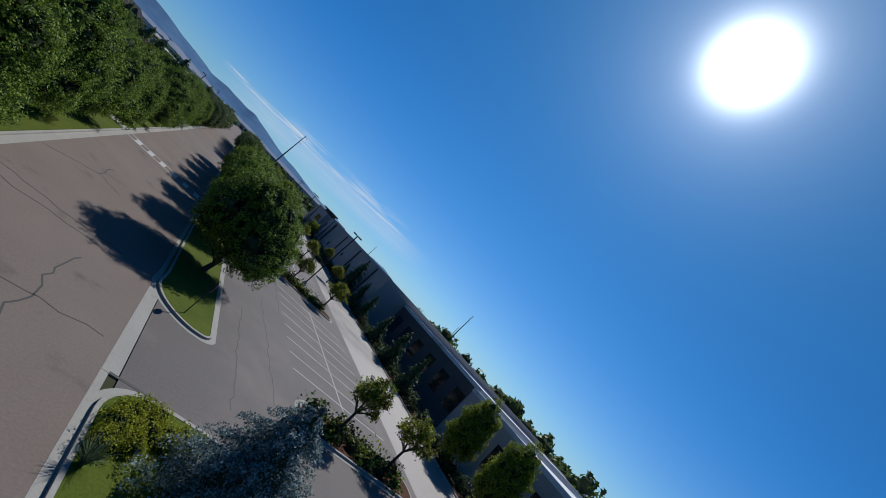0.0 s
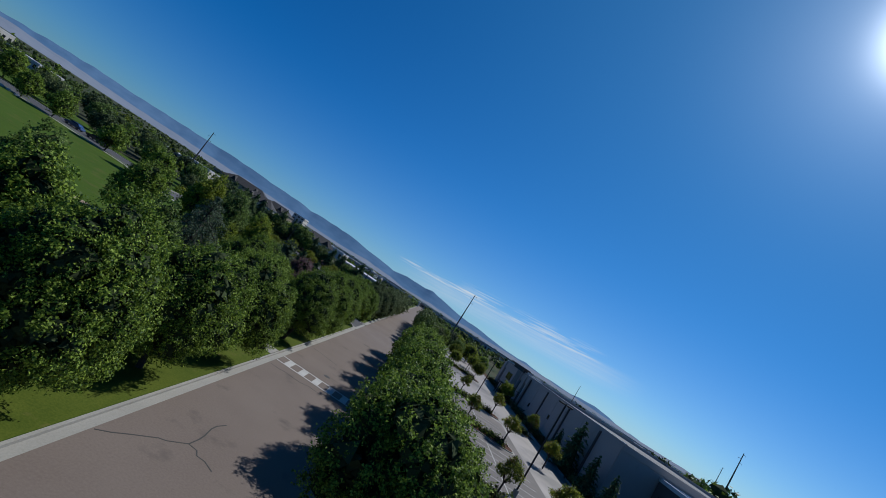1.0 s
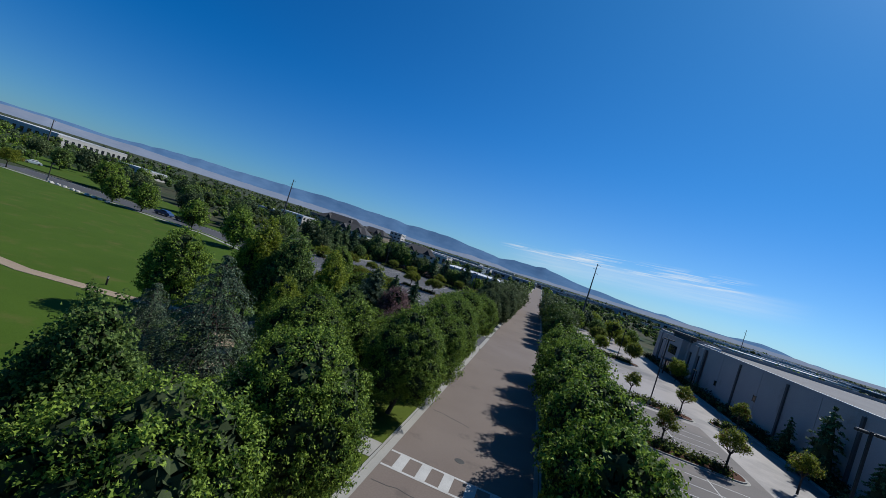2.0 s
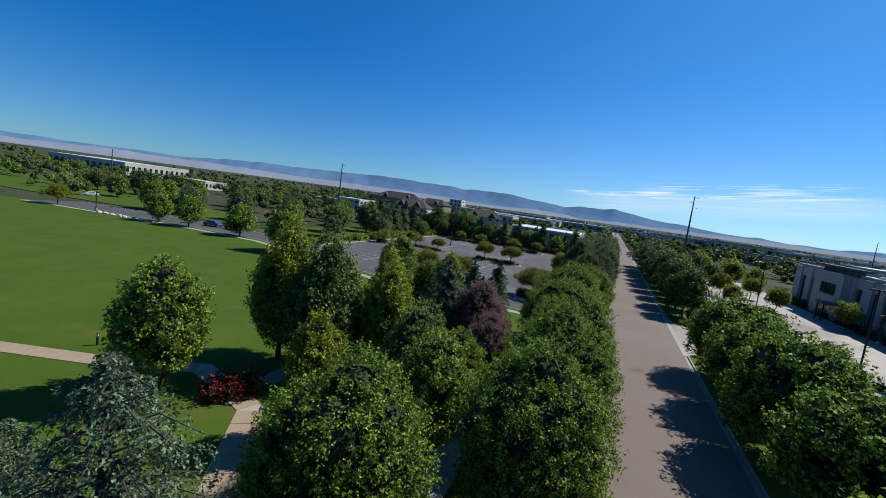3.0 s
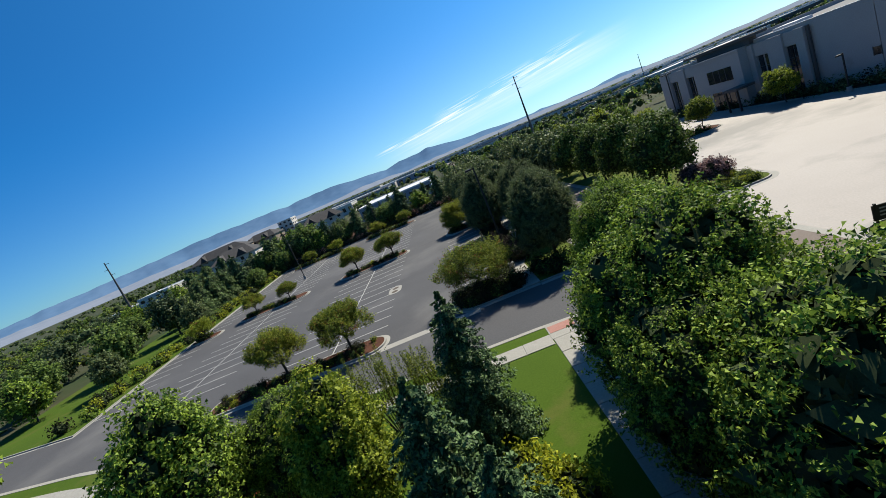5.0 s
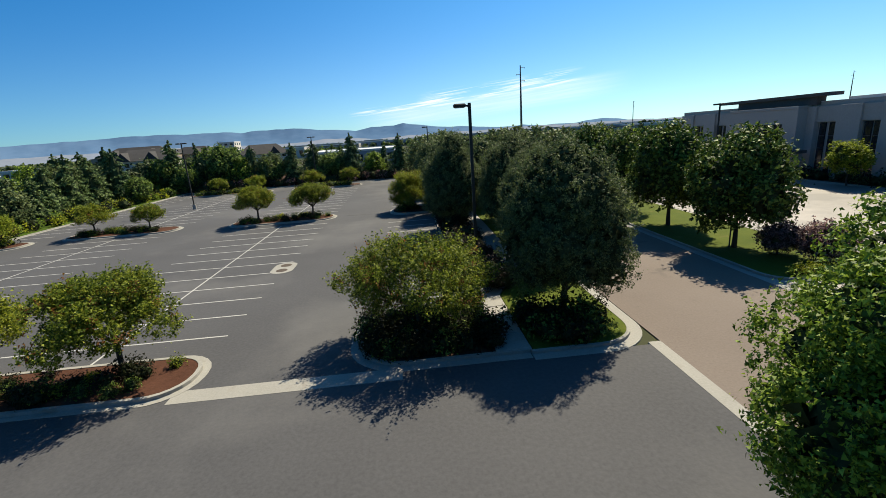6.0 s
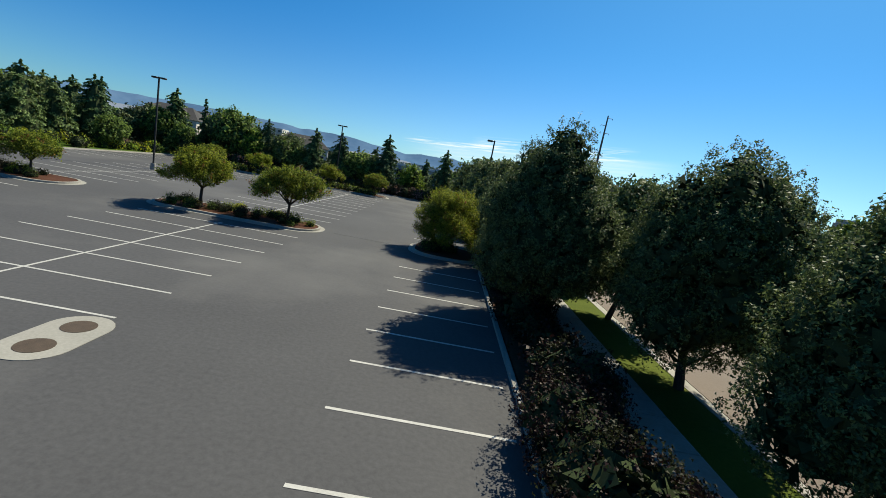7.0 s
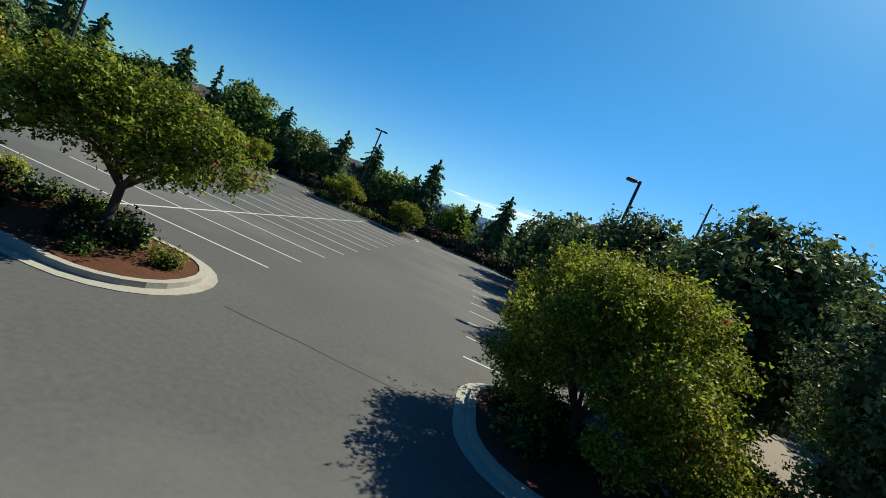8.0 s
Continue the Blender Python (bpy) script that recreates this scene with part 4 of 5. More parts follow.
SPRUCES_FAR = [proto(conifer("spruce_tree", "broad green spruce behind the parking lot", 10.5, 3.8, FIR_PALE, 82, 18, 17, 90, 0.27, 0.45, aspect=0.7, core=0.62))]
NEAR_MAPLE = broad_tree("maple_tree", "full green street maple at the lot's entrance", 8.1, 2.7, MAPLE, 71, 84000, 0.082, 0.2, 30, core=0.58, spread=1.1, taper=0.35, aspect=0.6)
NEAR_MAPLE.matrix_basis = pose(-8.0, 100.7, G)
tagged(NEAR_MAPLE, "full green street maple at the lot's entrance", "tree", "street maples on the west side")
PLUM_SHRUBS = [proto(broad_tree("purple_shrub", "rounded purple-leaved shrub on the grass strip", 2.3, 1.4, PLUM, 88, 5000, 0.12, 0.12, 9, core=0.55, trunk_r=0.06))]
ROUND_TREES = [proto(broad_tree("ornamental_tree", "round-headed yellow-green tree in a lot island", 4.9, 1.95, m, 97 + k, 6500, 0.16, 0.34, 12, 1.0, 0.08, 1.1, 0.5)) for k, m in enumerate((LIME, CRAB))]
SHRUBS = {}
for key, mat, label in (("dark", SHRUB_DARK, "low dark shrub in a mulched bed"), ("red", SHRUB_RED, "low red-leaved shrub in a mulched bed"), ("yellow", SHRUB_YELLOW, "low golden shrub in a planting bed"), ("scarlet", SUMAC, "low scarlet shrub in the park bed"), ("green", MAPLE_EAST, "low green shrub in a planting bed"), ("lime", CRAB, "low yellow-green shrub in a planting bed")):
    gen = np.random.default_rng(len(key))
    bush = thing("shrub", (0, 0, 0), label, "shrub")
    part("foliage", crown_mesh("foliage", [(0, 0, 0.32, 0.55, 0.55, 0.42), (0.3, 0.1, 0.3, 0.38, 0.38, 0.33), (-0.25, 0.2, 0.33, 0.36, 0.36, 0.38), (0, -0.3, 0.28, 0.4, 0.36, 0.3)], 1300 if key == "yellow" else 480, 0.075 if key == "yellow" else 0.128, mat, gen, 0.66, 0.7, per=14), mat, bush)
    SHRUBS[key] = [proto(bush)]

# street trees
plant(MAPLES_MID, [(5.8, y, 0.92) for y in (53.0, 61.0, 69.0, 77.2, 85.2, 93.2)], "street maples on the east side")
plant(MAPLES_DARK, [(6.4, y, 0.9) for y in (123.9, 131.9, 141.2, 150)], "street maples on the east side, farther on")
plant(MAPLES_FAR[:1], [(6.2, y, 1.05) for y in (159, 168, 177, 186, 195, 205)], "street maples on the east side, farther on")
plant(MAPLES_MID, [(-9.0, y, 0.98) for y in (6, 14.4)], "street maples on the west side")
plant(MAPLES, [(-8.7, y, 0.94) for y in (39.8, 48.0)] + [(-9.4, 85.2, 1.0), (-9.7, 92.6, 1.0), (-10.8, 88.9, 0.8)] + [(5.7, 34.6, 1.0), (5.8, 44.2, 0.95)], "street maples beside the street", grow=(0.95, 1.04))
plant(MAPLES_CLOSE, [(-8.7, 22.8, 1.0), (-8.7, 31.2, 1.02), (-8.2, 62.2, 1.0), (-8.1, 69.8, 1.0), (-8.3, 77.6, 1.0)] + [(-13.95, 56.8, 0.95)], "street maples beside the street", grow=(0.96, 1.03))
plant(MAPLES_FINE, [(-9.0, 116.0, 0.93), (-7.2, 125.4, 0.82), (-7.1, 133.2, 0.95)], "street maples on the west side, farther on")
plant(MAPLES_TALL, [(-11.8, 138.2, 0.98), (-11.5, 147.4, 0.95)], "street maples on the west side, farther on", grow=(0.99, 1.01))
plant(MAPLES_DEEP, [(-6.9, 141.0, 0.82), (-7.1, 150.2, 0.84), (-11.6, 156.4, 0.86), (-7.3, 159.5, 0.86), (-11.7, 165.4, 0.84), (-7.3, 168.8, 0.88), (-11.8, 174.6, 0.84)], "street maples on the west side, farther on")
plant(MAPLES_FAR[:1], [(-7.4, 178 + 9 * i, 1.08) for i in range(4)] + [(-11.8, 184, 1.0), (-11.8, 194, 1.0)], "street maples on the west side, farther on")
# park planting
plant(PARK_TREES[:1], [(-30.4, 62.2, 0.84), (-31.0, 93.6, 0.84), (-13.9, 65.2, 0.7), (-14.5, 71.0, 0.52)], "trees of the park planting")
plant(PARK_TREES[1:], [(-24.6, 70.2, 1.08), (-16.4, 67.4, 0.74), (-18.3, 74.6, 0.62), (-14.4, 42.4, 0.78)], "trees of the park planting")
plant(PARK_TREES[1:] + PARK_TREES[:1], [(-21.5, 40.5, 0.85), (-14.6, 33.5, 0.8), (-15.6, 26, 0.85), (-24, 30, 0.9)], "trees of the park planting")
plant(LIME_TREES, [(-20.6, 71.8, 0.94), (-23.2, 77, 0.9), (-23.4, 92.0, 0.82), (-28.7, 70.4, 1.03), (-19.8, 63, 0.7)], "trees of the park planting")
plant(PLUMS, [(-16.1, 81.4, 1.02), (-13.7, 75.4, 0.8)], "plum trees of the park")
plant(SPRUCES, [(-16.4, 50.6, 1.1), (-20.4, 50.6, 0.72), (-18.0, 58.6, 0.55)], "spruces of the park")
plant(PINES, [(-19.2, 88.0, 0.97), (-18.3, 95.8, 0.86), (-17.5, 85.6, 0.84)], "conifers of the park")
plant(BROAD_PINES, [(-19.6, 81.4, 1.28)], "conifers of the park")
plant(SHRUBS["yellow"], [(-20.6, 86.2, 2.0), (-17.6, 89.4, 2.3), (-16.8, 88.4, 2.0), (-16.2, 90.2, 1.8), (-17.4, 91.4, 2.0)], "golden shrubs of the park")
plant(MAPLES, [(-27.8, 96.4, 0.7)], "trees of the park planting")
plant(LOT_TREES_MID[1:2], [(-131, 108.6, 1.15)], "young trees along the lawn's edge")
plant(MAPLES_FAR[1:2], [(-101.6, 112.9, 0.74), (-94.2, 114.3, 0.76), (-80, 115.2, 0.8), (-62, 108.4, 0.82)], "young trees along the lawn's edge")

def thicket(x, y, height, stems, seed):
    """A young multi-stemmed tree: slender upright shoots with small leaves along them."""
    gen = np.random.default_rng(seed)
    root = thing("young_tree", (x, y, G), "young multi-stemmed tree with slender upright shoots", "tree", "young trees at the drive")
    pts, ways = [], []
    for i in range(stems):
        a, lean = gen.uniform(0, 6.28), gen.uniform(0.1, 1.0)
        h = height * gen.uniform(0.72, 1.0)
        line = np.array([(lean * math.cos(a) * (0.25 + 0.75 * f ** 0.7) * 1.5, lean * math.sin(a) * (0.25 + 0.75 * f ** 0.7) * 1.5, h * f) for f in np.linspace(0, 1, 6)])
        part("stem", tube(bmesh.new(), [tuple(p) for p in line], [0.035, 0.03, 0.024, 0.018, 0.012, 0.005], 5), BARK, root)
        n = 330
        f = gen.uniform(0.2, 1, n) ** 0.8
        at = np.stack([np.interp(f, np.linspace(0, 1, 6), line[:, q]) for q in range(3)], 1)
        pts.append(at + gen.normal(0, 1, (n, 3)) * (0.2 * (1.08 - f) + 0.035)[:, None])
        ways.append(gen.normal(0, 1, (n, 3)) + np.array([0, 0, 1.0]))
    verts = leaf_faces(np.concatenate(pts), np.concatenate(ways), 0.085, gen, 0.5)
    part("foliage", mesh_from("foliage", verts.tolist(), np.arange(len(verts)).reshape(-1, 3).tolist(), [CRAB]), CRAB, root)


for i, (x, y, h) in enumerate(((-25.2, 99.4, 4.6), (-23.4, 99.0, 4.9), (-21.6, 99.2, 4.6), (-20.2, 98.6, 4.2))):
    thicket(x, y, h, 16, 40 + i)
# parking lot trees
plant(LOT_TREES, [(-29.2, 113.9, 1.06), (-35.4, 113.6, 1.06), (-28.6, 151.8, 1.0), (-35.4, 151.8, 1.0)], "small trees of the parking lot islands", 0.13, (0.98, 1.04))
plant(CORNER_CRABS, [(-16.35, 115.1, 1.15)], "small trees of the parking lot islands", 0.13, (0.99, 1.01))
plant(CLOSE_CRABS, [(-16.1, 152.2, 1.0)], "small trees of the parking lot islands", 0.13, (0.99, 1.01))
plant(LOT_TREES_MID, [(-48.6, 151.8, 0.82), (-55.2, 151.8, 0.84), (-63.4, 148.5, 0.86), (-28.6, 191.6, 0.82), (-36.5, 191.6, 0.82), (-48, 191.6, 0.77), (-56, 191.6, 0.82)], "small trees of the parking lot islands", 0.13)
plant(YOUNG_TREES, [(16.8, 82.2, 0.88), (23.2, 82.0, 0.94), (17.2, 56.2, 0.88), (23, 56.2, 0.94), (17.2, 24.6, 0.98), (22.6, 24.8, 0.94), (17.6, 104, 0.84), (25.2, 104.2, 0.88), (34, 106.4, 0.98), (31, 84, 0.88)], "small trees of the eastern lot", 0.19)
plant(ROUND_TREES, [(18.6, 148.6, 0.88), (26.6, 149.0, 1.0), (35.8, 143.5, 1.02), (19.5, 163, 1.0), (27, 168, 0.95)], "round-headed trees of the eastern lot", 0.12)
# planting before the warehouse
plant(LIME_TREES, [(38.2, 36.5, 1.0), (38.2, 29, 0.92)], "yellow-green trees before the warehouse")
plant(PINES_MID, [(38.3, 78, 0.72), (38.3, 85, 0.72), (38.0, 94, 1.12), (38.2, 102, 0.6), (38.5, 52, 0.7), (38.5, 60, 0.75), (38.4, 68, 0.7)], "conifers before the warehouse")
plant(BLUE_SPRUCES, [(8.1, 12.9, 0.64)], "")
# north and west of the lot
plant(FIRS, [(-29.2, 204, 1.05), (-17.7, 204, 0.96), (-38.3, 204, 0.92), (-43.3, 204, 0.9), (-52.6, 204, 0.9), (-70.5, 204, 1.13), (-85.4, 204.5, 1.1), (-33, 214, 0.8), (-74.6, 189.6, 1.02), (-74, 168, 0.7), (-58, 212, 0.8), (-22, 214, 0.75), (-11.0, 206, 0.8), (-13, 222, 0.85), (11, 230, 0.9), (15, 222, 0.8)], "firs behind the parking lot", grow=(0.98, 1.02))
plant(SPIRES, [(-65.2, 204.5, 1.0), (-63.0, 205.5, 0.84), (-35.5, 207, 0.7)], "firs behind the parking lot")
plant(SPRUCES_FAR, [(-77, 174.6, 0.88), (-76.6, 179.6, 0.95), (-76, 184.2, 0.9), (-91.3, 205, 0.98), (-97, 205, 1.0), (-78, 208, 0.8)], "spruces behind the parking lot")
plant(MAPLES_FAR[2:3], [(-58.6, 204, 1.2)], "trees round the parking lot")
plant(MAPLES_FAR[:3] + MAPLES_FAR[4:], [(-71, 160, 0.7), (-84, 176, 0.75), (-69, 186, 0.6), (-62, 206, 0.9), (-48.3, 204, 0.85), (-55, 203.5, 0.75), (-34, 203, 0.8), (-77, 203, 0.85), (-90, 196, 0.8), (-98, 198, 0.9), (-66, 200, 0.6), (-110, 190, 0.95), (-118, 176, 0.9), (-100, 182, 0.9), (-126, 160, 0.9), (-140, 172, 1.0), (-134, 146, 0.85), (-150, 150, 0.9), (-160, 140, 0.85), (-172, 156, 1.0)], "trees round the parking lot")
plant(MAPLES_FAR[:3] + MAPLES_FAR[4:], [(-184, 148, 0.9), (-158, 168, 0.95), (-48, 203, 0.72), (-39, 209, 0.8), (-32, 204, 0.7), (-24, 205, 0.7), (-80, 150, 0.9), (-79, 165, 1.05), (-82, 186, 0.95), (-65, 212, 1.0), (-72, 203, 0.9), (-84, 200, 0.9), (-74, 140, 0.7), (-86, 138, 0.8), (-96, 150, 0.9), (-104, 138, 0.85), (-115, 132, 0.8), (-125, 128, 0.85), (-92, 170, 0.9), (-106, 165, 0.9)], "trees west of the parking lot", seed=4)
plant(MAPLES_FAR, [(12.5, 182, 0.8), (15, 192, 0.8), (22, 188, 0.75), (28, 192, 0.8), (19, 203, 0.8), (30, 204, 0.8), (35, 196, 0.7), (13, 210, 0.8), (24, 214, 0.85)], "trees beyond the eastern lot")
# shrubs
gen = random.Random(8)
far_beds = []
for (name, x0, x1, y0, y1, r) in ISLANDS:
    spots, n = [], int((x1 - x0) * 2.0)
    for i in range(n):
        spots.append((x0 + 1.2 + (x1 - x0 - 3.6) * (i + gen.uniform(0, 0.9)) / n, gen.uniform(y0 + 0.9, y1 - 0.9), gen.uniform(0.45, 0.8)))
    if name in ("island_south_middle", "island_middle", "island_kerb", "island_west"):
        plant(SHRUBS["dark"] + SHRUBS["green"] + SHRUBS["dark"] + SHRUBS["lime"] + SHRUBS["dark"] + SHRUBS["yellow"] + SHRUBS["green"] + SHRUBS["red"], spots, "shrubs of the lot islands", 0.13)
    else:
        far_beds += spots
plant(SHRUBS["yellow"], [(4.15, 13.6, 0.8), (4.3, 14.4, 0.85), (4.5, 15.2, 0.85), (4.9, 15.9, 0.75), (5.2, 15.0, 0.8), (5.5, 16.0, 0.7), (6.0, 15.2, 0.8), (6.5, 15.3, 0.85), (6.8, 14.6, 0.9), (7.2, 15.6, 0.7), (4.9, 14.1, 0.7)], "golden shrubs of the corner bed")
plant(SHRUBS["lime"] + SHRUBS["green"], [(-26.8, 151.9, 0.55), (-27.9, 150.6, 0.4), (-27.2, 114.2, 0.5), (-28.2, 112.6, 0.45)], "shrubs of the lot islands", 0.13)
plant(PLUM_SHRUBS, [(8.9, 119.4, 1.0), (7.6, 121.6, 0.8)], "purple shrubs of the eastern strip")
plant(SHRUBS["yellow"] + SHRUBS["lime"] + SHRUBS["green"], [(5.2 + 0.42 * i + gen.uniform(-0.3, 0.3), 117.9 - 0.17 * i + gen.uniform(-0.5, 0.5), gen.uniform(0.55, 0.9)) for i in range(12)] + [(gen.uniform(9.6, 10.8), gen.uniform(117.2, 124), gen.uniform(0.5, 0.9)) for i in range(8)], "shrubs of the eastern strip")
plant(SHRUBS["scarlet"], [(-26.7, 63.8, 1.4), (-27.4, 64.3, 1.2), (-26.4, 64.7, 1.5), (-27.1, 63.2, 1.1)] + [(-29.6 + gen.uniform(-0.8, 0.8), 97.8 + gen.uniform(-0.8, 0.8), 1.4) for i in range(5)], "red shrubs of the park bed")


def ornamental_grass(x, y, height, blades, seed):
    """A clump of arching blades from one root."""
    gen = np.random.default_rng(seed)
    verts, faces = [], []
    for i in range(blades):
        a, lean, h = gen.uniform(0, 6.28), gen.uniform(0.15, 0.9), height * gen.uniform(0.7, 1.05)
        c, q = math.cos(a), math.sin(a)
        for f in (0.0, 0.45, 0.8, 1.0):
            out, up, w = 0.06 + lean * h * f ** 1.6, h * (f - 0.28 * lean * f ** 3), 0.014 * (1 - 0.85 * f)
            verts += [(out * c - w * q, out * q + w * c, up), (out * c + w * q, out * q - w * c, up)]
        k = i * 8
        faces += [(k + 2 * j, k + 2 * j + 1, k + 2 * j + 3, k + 2 * j + 2) for j in range(3)]
    ob = new("ornamental_grass", mesh_from("ornamental_grass", verts, faces, [SPRUCE]))
    ob.matrix_basis = pose(x, y, G)
    return tagged(ob, "clump of arching grey-green ornamental grass beside the gutter", "ornamental grass")


ornamental_grass(3.95, 12.75, 0.75, 170, 3)


def hedge(name, spots, mats, label, seed, leaf=0.22, count=260):
    """Many shrubs grown into one another, as one mass."""
    gen = np.random.default_rng(seed)
    verts, faces, index = [], [], []
    for i, (x, y, s) in enumerate(spots):
        me = crown_mesh("hedge", [(x, y, G + 0.45 * s, 0.75 * s, 0.75 * s, 0.55 * s), (x + 0.3 * s, y - 0.2 * s, G + 0.4 * s, 0.55 * s, 0.55 * s, 0.45 * s)], count, leaf, mats[0], gen, 0.66, 0.75, per=12)
        start = len(verts)
        verts += [v.co[:] for v in me.vertices]
        faces += [[start + k for k in p.vertices] for p in me.polygons]
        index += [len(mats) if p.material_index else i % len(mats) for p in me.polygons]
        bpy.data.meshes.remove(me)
    # the last slot paints the hedge's inside dark as shade
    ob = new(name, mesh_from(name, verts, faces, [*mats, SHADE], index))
    return tagged(ob, label, "hedge", kind="stuff")


hedge("shrubs_far_islands", [(x, y, q * 0.9) for x, y, q in far_beds], [SHRUB_DARK, MAPLE_EAST, CRAB], "low mixed shrubs of the farther lot islands", 6, 0.2, 90)
hedge("hedge_lot_north", [(x, gen.uniform(199.9, 201.4), gen.uniform(1.3, 2.2)) for x in np.arange(-64, -9, 1.2).tolist()], [SHRUB_DARK, SHRUB_RED, PLUM], "dark reddish hedge at the lot's north edge", 1)
hedge("hedge_warehouse", [(gen.uniform(37.6, 39.3), y, gen.uniform(0.9, 1.5)) for y in np.arange(20, 182, 1.9).tolist()], [SHRUB_DARK, MAPLE_DEEP], "dark shrubs along the warehouse wall", 2)
hedge("hedge_west_bank", [(-69 + gen.uniform(-1.5, 1.5), y, gen.uniform(0.9, 1.7)) for y in np.arange(126, 198, 1.6).tolist()], [SHRUB_DARK, MAPLE, SHRUB_YELLOW], "mixed shrubs on the western bank", 3)
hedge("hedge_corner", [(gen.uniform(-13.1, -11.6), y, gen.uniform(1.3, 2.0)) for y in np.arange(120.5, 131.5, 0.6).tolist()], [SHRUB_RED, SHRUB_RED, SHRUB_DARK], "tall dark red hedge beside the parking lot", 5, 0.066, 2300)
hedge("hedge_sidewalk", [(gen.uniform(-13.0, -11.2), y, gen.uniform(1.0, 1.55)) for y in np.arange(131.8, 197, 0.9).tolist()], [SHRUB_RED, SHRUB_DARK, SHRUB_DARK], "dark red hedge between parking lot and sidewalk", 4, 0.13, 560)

# ---- lamp posts, masts, signs ----
def lamp_post(x, y, height, heads, label, z=0.0):
    root = thing("parking_lamp", (x, y, z), label, "street lamp", "parking lot lamps")
    part("footing", tube(bmesh.new(), [(0, 0, 0), (0, 0, 0.75)], [0.3, 0.28], 14), CONCRETE, root, "round concrete footing")
    part("pole", boxes((-0.075, 0.075, -0.075, 0.075, 0.75, height), (-0.14, 0.14, -0.14, 0.14, 0.75, 0.78), bevel=0.01), STEEL, root)
    for a in heads:
        c, s = math.cos(radians(a)), math.sin(radians(a))
        arm = part("arm", tube(bmesh.new(), [(0, 0, height - 0.15), (c * 0.26, s * 0.26, height - 0.12)], [0.05, 0.05], 8), STEEL, root)
        bm = boxes((0.2, 0.82, -0.2, 0.2, height - 0.21, height - 0.02), bevel=0.05)
        bm.transform(Matrix.Rotation(radians(a), 4, "Z"))
        head = part("lamp_head", bm, STEEL, root)
        bm = boxes((0.28, 0.74, -0.15, 0.15, height - 0.225, height - 0.208))
        bm.transform(Matrix.Rotation(radians(a), 4, "Z"))
        part("lens", bm, LENS, head)
    return root


for x, y, heads in ((-51.7, 170.4, (0, 180)), (-12.9, 118.7, (180,)), (-12.4, 169.1, (180,)), (-36.5, 196.0, (0, 180)), (20.6, 61.5, (0, 180)), (20.6, 103.5, (0, 180)), (23.4, 149.6, (0, 180))):
    lamp_post(x, y, 10.7, heads, "dark square steel lamp post with shoebox heads")
lamp_post(-119.2, 110.1, 4.6, (0,), "short dark lamp post beside the lawn path", G)
lamp_post(36.2, 134, 5.0, (180,), "short dark lamp post at the lot's kerb")


def mast(x, y, height, label, arms=True):
    root = thing("power_pole", (x, y, 0), label, "power pole")
    part("pole", tube(bmesh.new(), [(0, 0, 0), (0, 0, height * 0.5), (0, 0, height)], [0.42, 0.32, 0.16], 12), GALV, root)
    if arms:
        for k in range(3):
            z = height - 0.6 - 1.9 * k
            arm = part("crossarm", tube(bmesh.new(), [(0, 0, z - 0.1), (1.3 * (-1) ** k, 0, z)], [0.09, 0.05], 6), GALV, root)
            part("insulator", tube(bmesh.new(), [(1.25 * (-1) ** k, 0, z), (1.3 * (-1) ** k, 0, z - 0.35)], [0.06, 0.06], 6), STEEL, arm)
    return root


mast(21.0, 235.2, 28.0, "tall weathered steel power pole")
mast(-127.2, 217.6, 23.8, "tall weathered steel power pole")
mast(-247, 191, 16.5, "tall weathered steel power pole")
mast(150, 203, 31.5, "tall weathered steel power pole")
mast(182, 470, 26, "tall weathered steel power pole")
mast(260, 355, 30, "tall weathered steel power pole")



def stop_sign(x, y, turn):
    root = thing("stop_sign", (x, y, G), "red octagonal stop sign on a thin steel post", "traffic sign", "stop signs at the drives", turn=turn)
    part("post", tube(bmesh.new(), [(0, 0, -0.1), (0, 0, 2.42)], [0.032, 0.032], 8), STEEL, root)
    for name, r, x0, x1, mat, label in (("border", 0.38, -0.052, -0.036, PAINT, "white rim"), ("face", 0.35, -0.056, -0.0525, SIGN_RED, "red face"), ("back", 0.378, -0.0358, -0.033, GALV, "bare metal back")):
        bm = bmesh.new()
        rings = [[bm.verts.new((px, r * math.cos(radians(22.5 + 45 * k)), 2.05 + r * math.sin(radians(22.5 + 45 * k)))) for k in range(8)] for px in (x0, x1)]
        bm.faces.new(rings[0])
        bm.faces.new(rings[1][::-1])
        for k in range(8):
            bm.faces.new((rings[0][k], rings[1][k], rings[1][(k + 1) % 8], rings[0][(k + 1) % 8]))
        bmesh.ops.recalc_face_normals(bm, faces=bm.faces)
        part(name, bm, mat, root, label)


stop_sign(5.35, 25.75, 180)
stop_sign(-10.85, 101.3, 55)
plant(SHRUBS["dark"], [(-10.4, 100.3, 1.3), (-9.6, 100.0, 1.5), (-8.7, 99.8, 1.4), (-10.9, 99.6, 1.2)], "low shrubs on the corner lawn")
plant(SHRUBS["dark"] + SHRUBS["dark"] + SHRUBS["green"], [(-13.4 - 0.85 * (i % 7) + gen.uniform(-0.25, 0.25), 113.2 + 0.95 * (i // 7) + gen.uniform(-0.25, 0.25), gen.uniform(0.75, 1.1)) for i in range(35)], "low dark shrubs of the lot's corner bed")
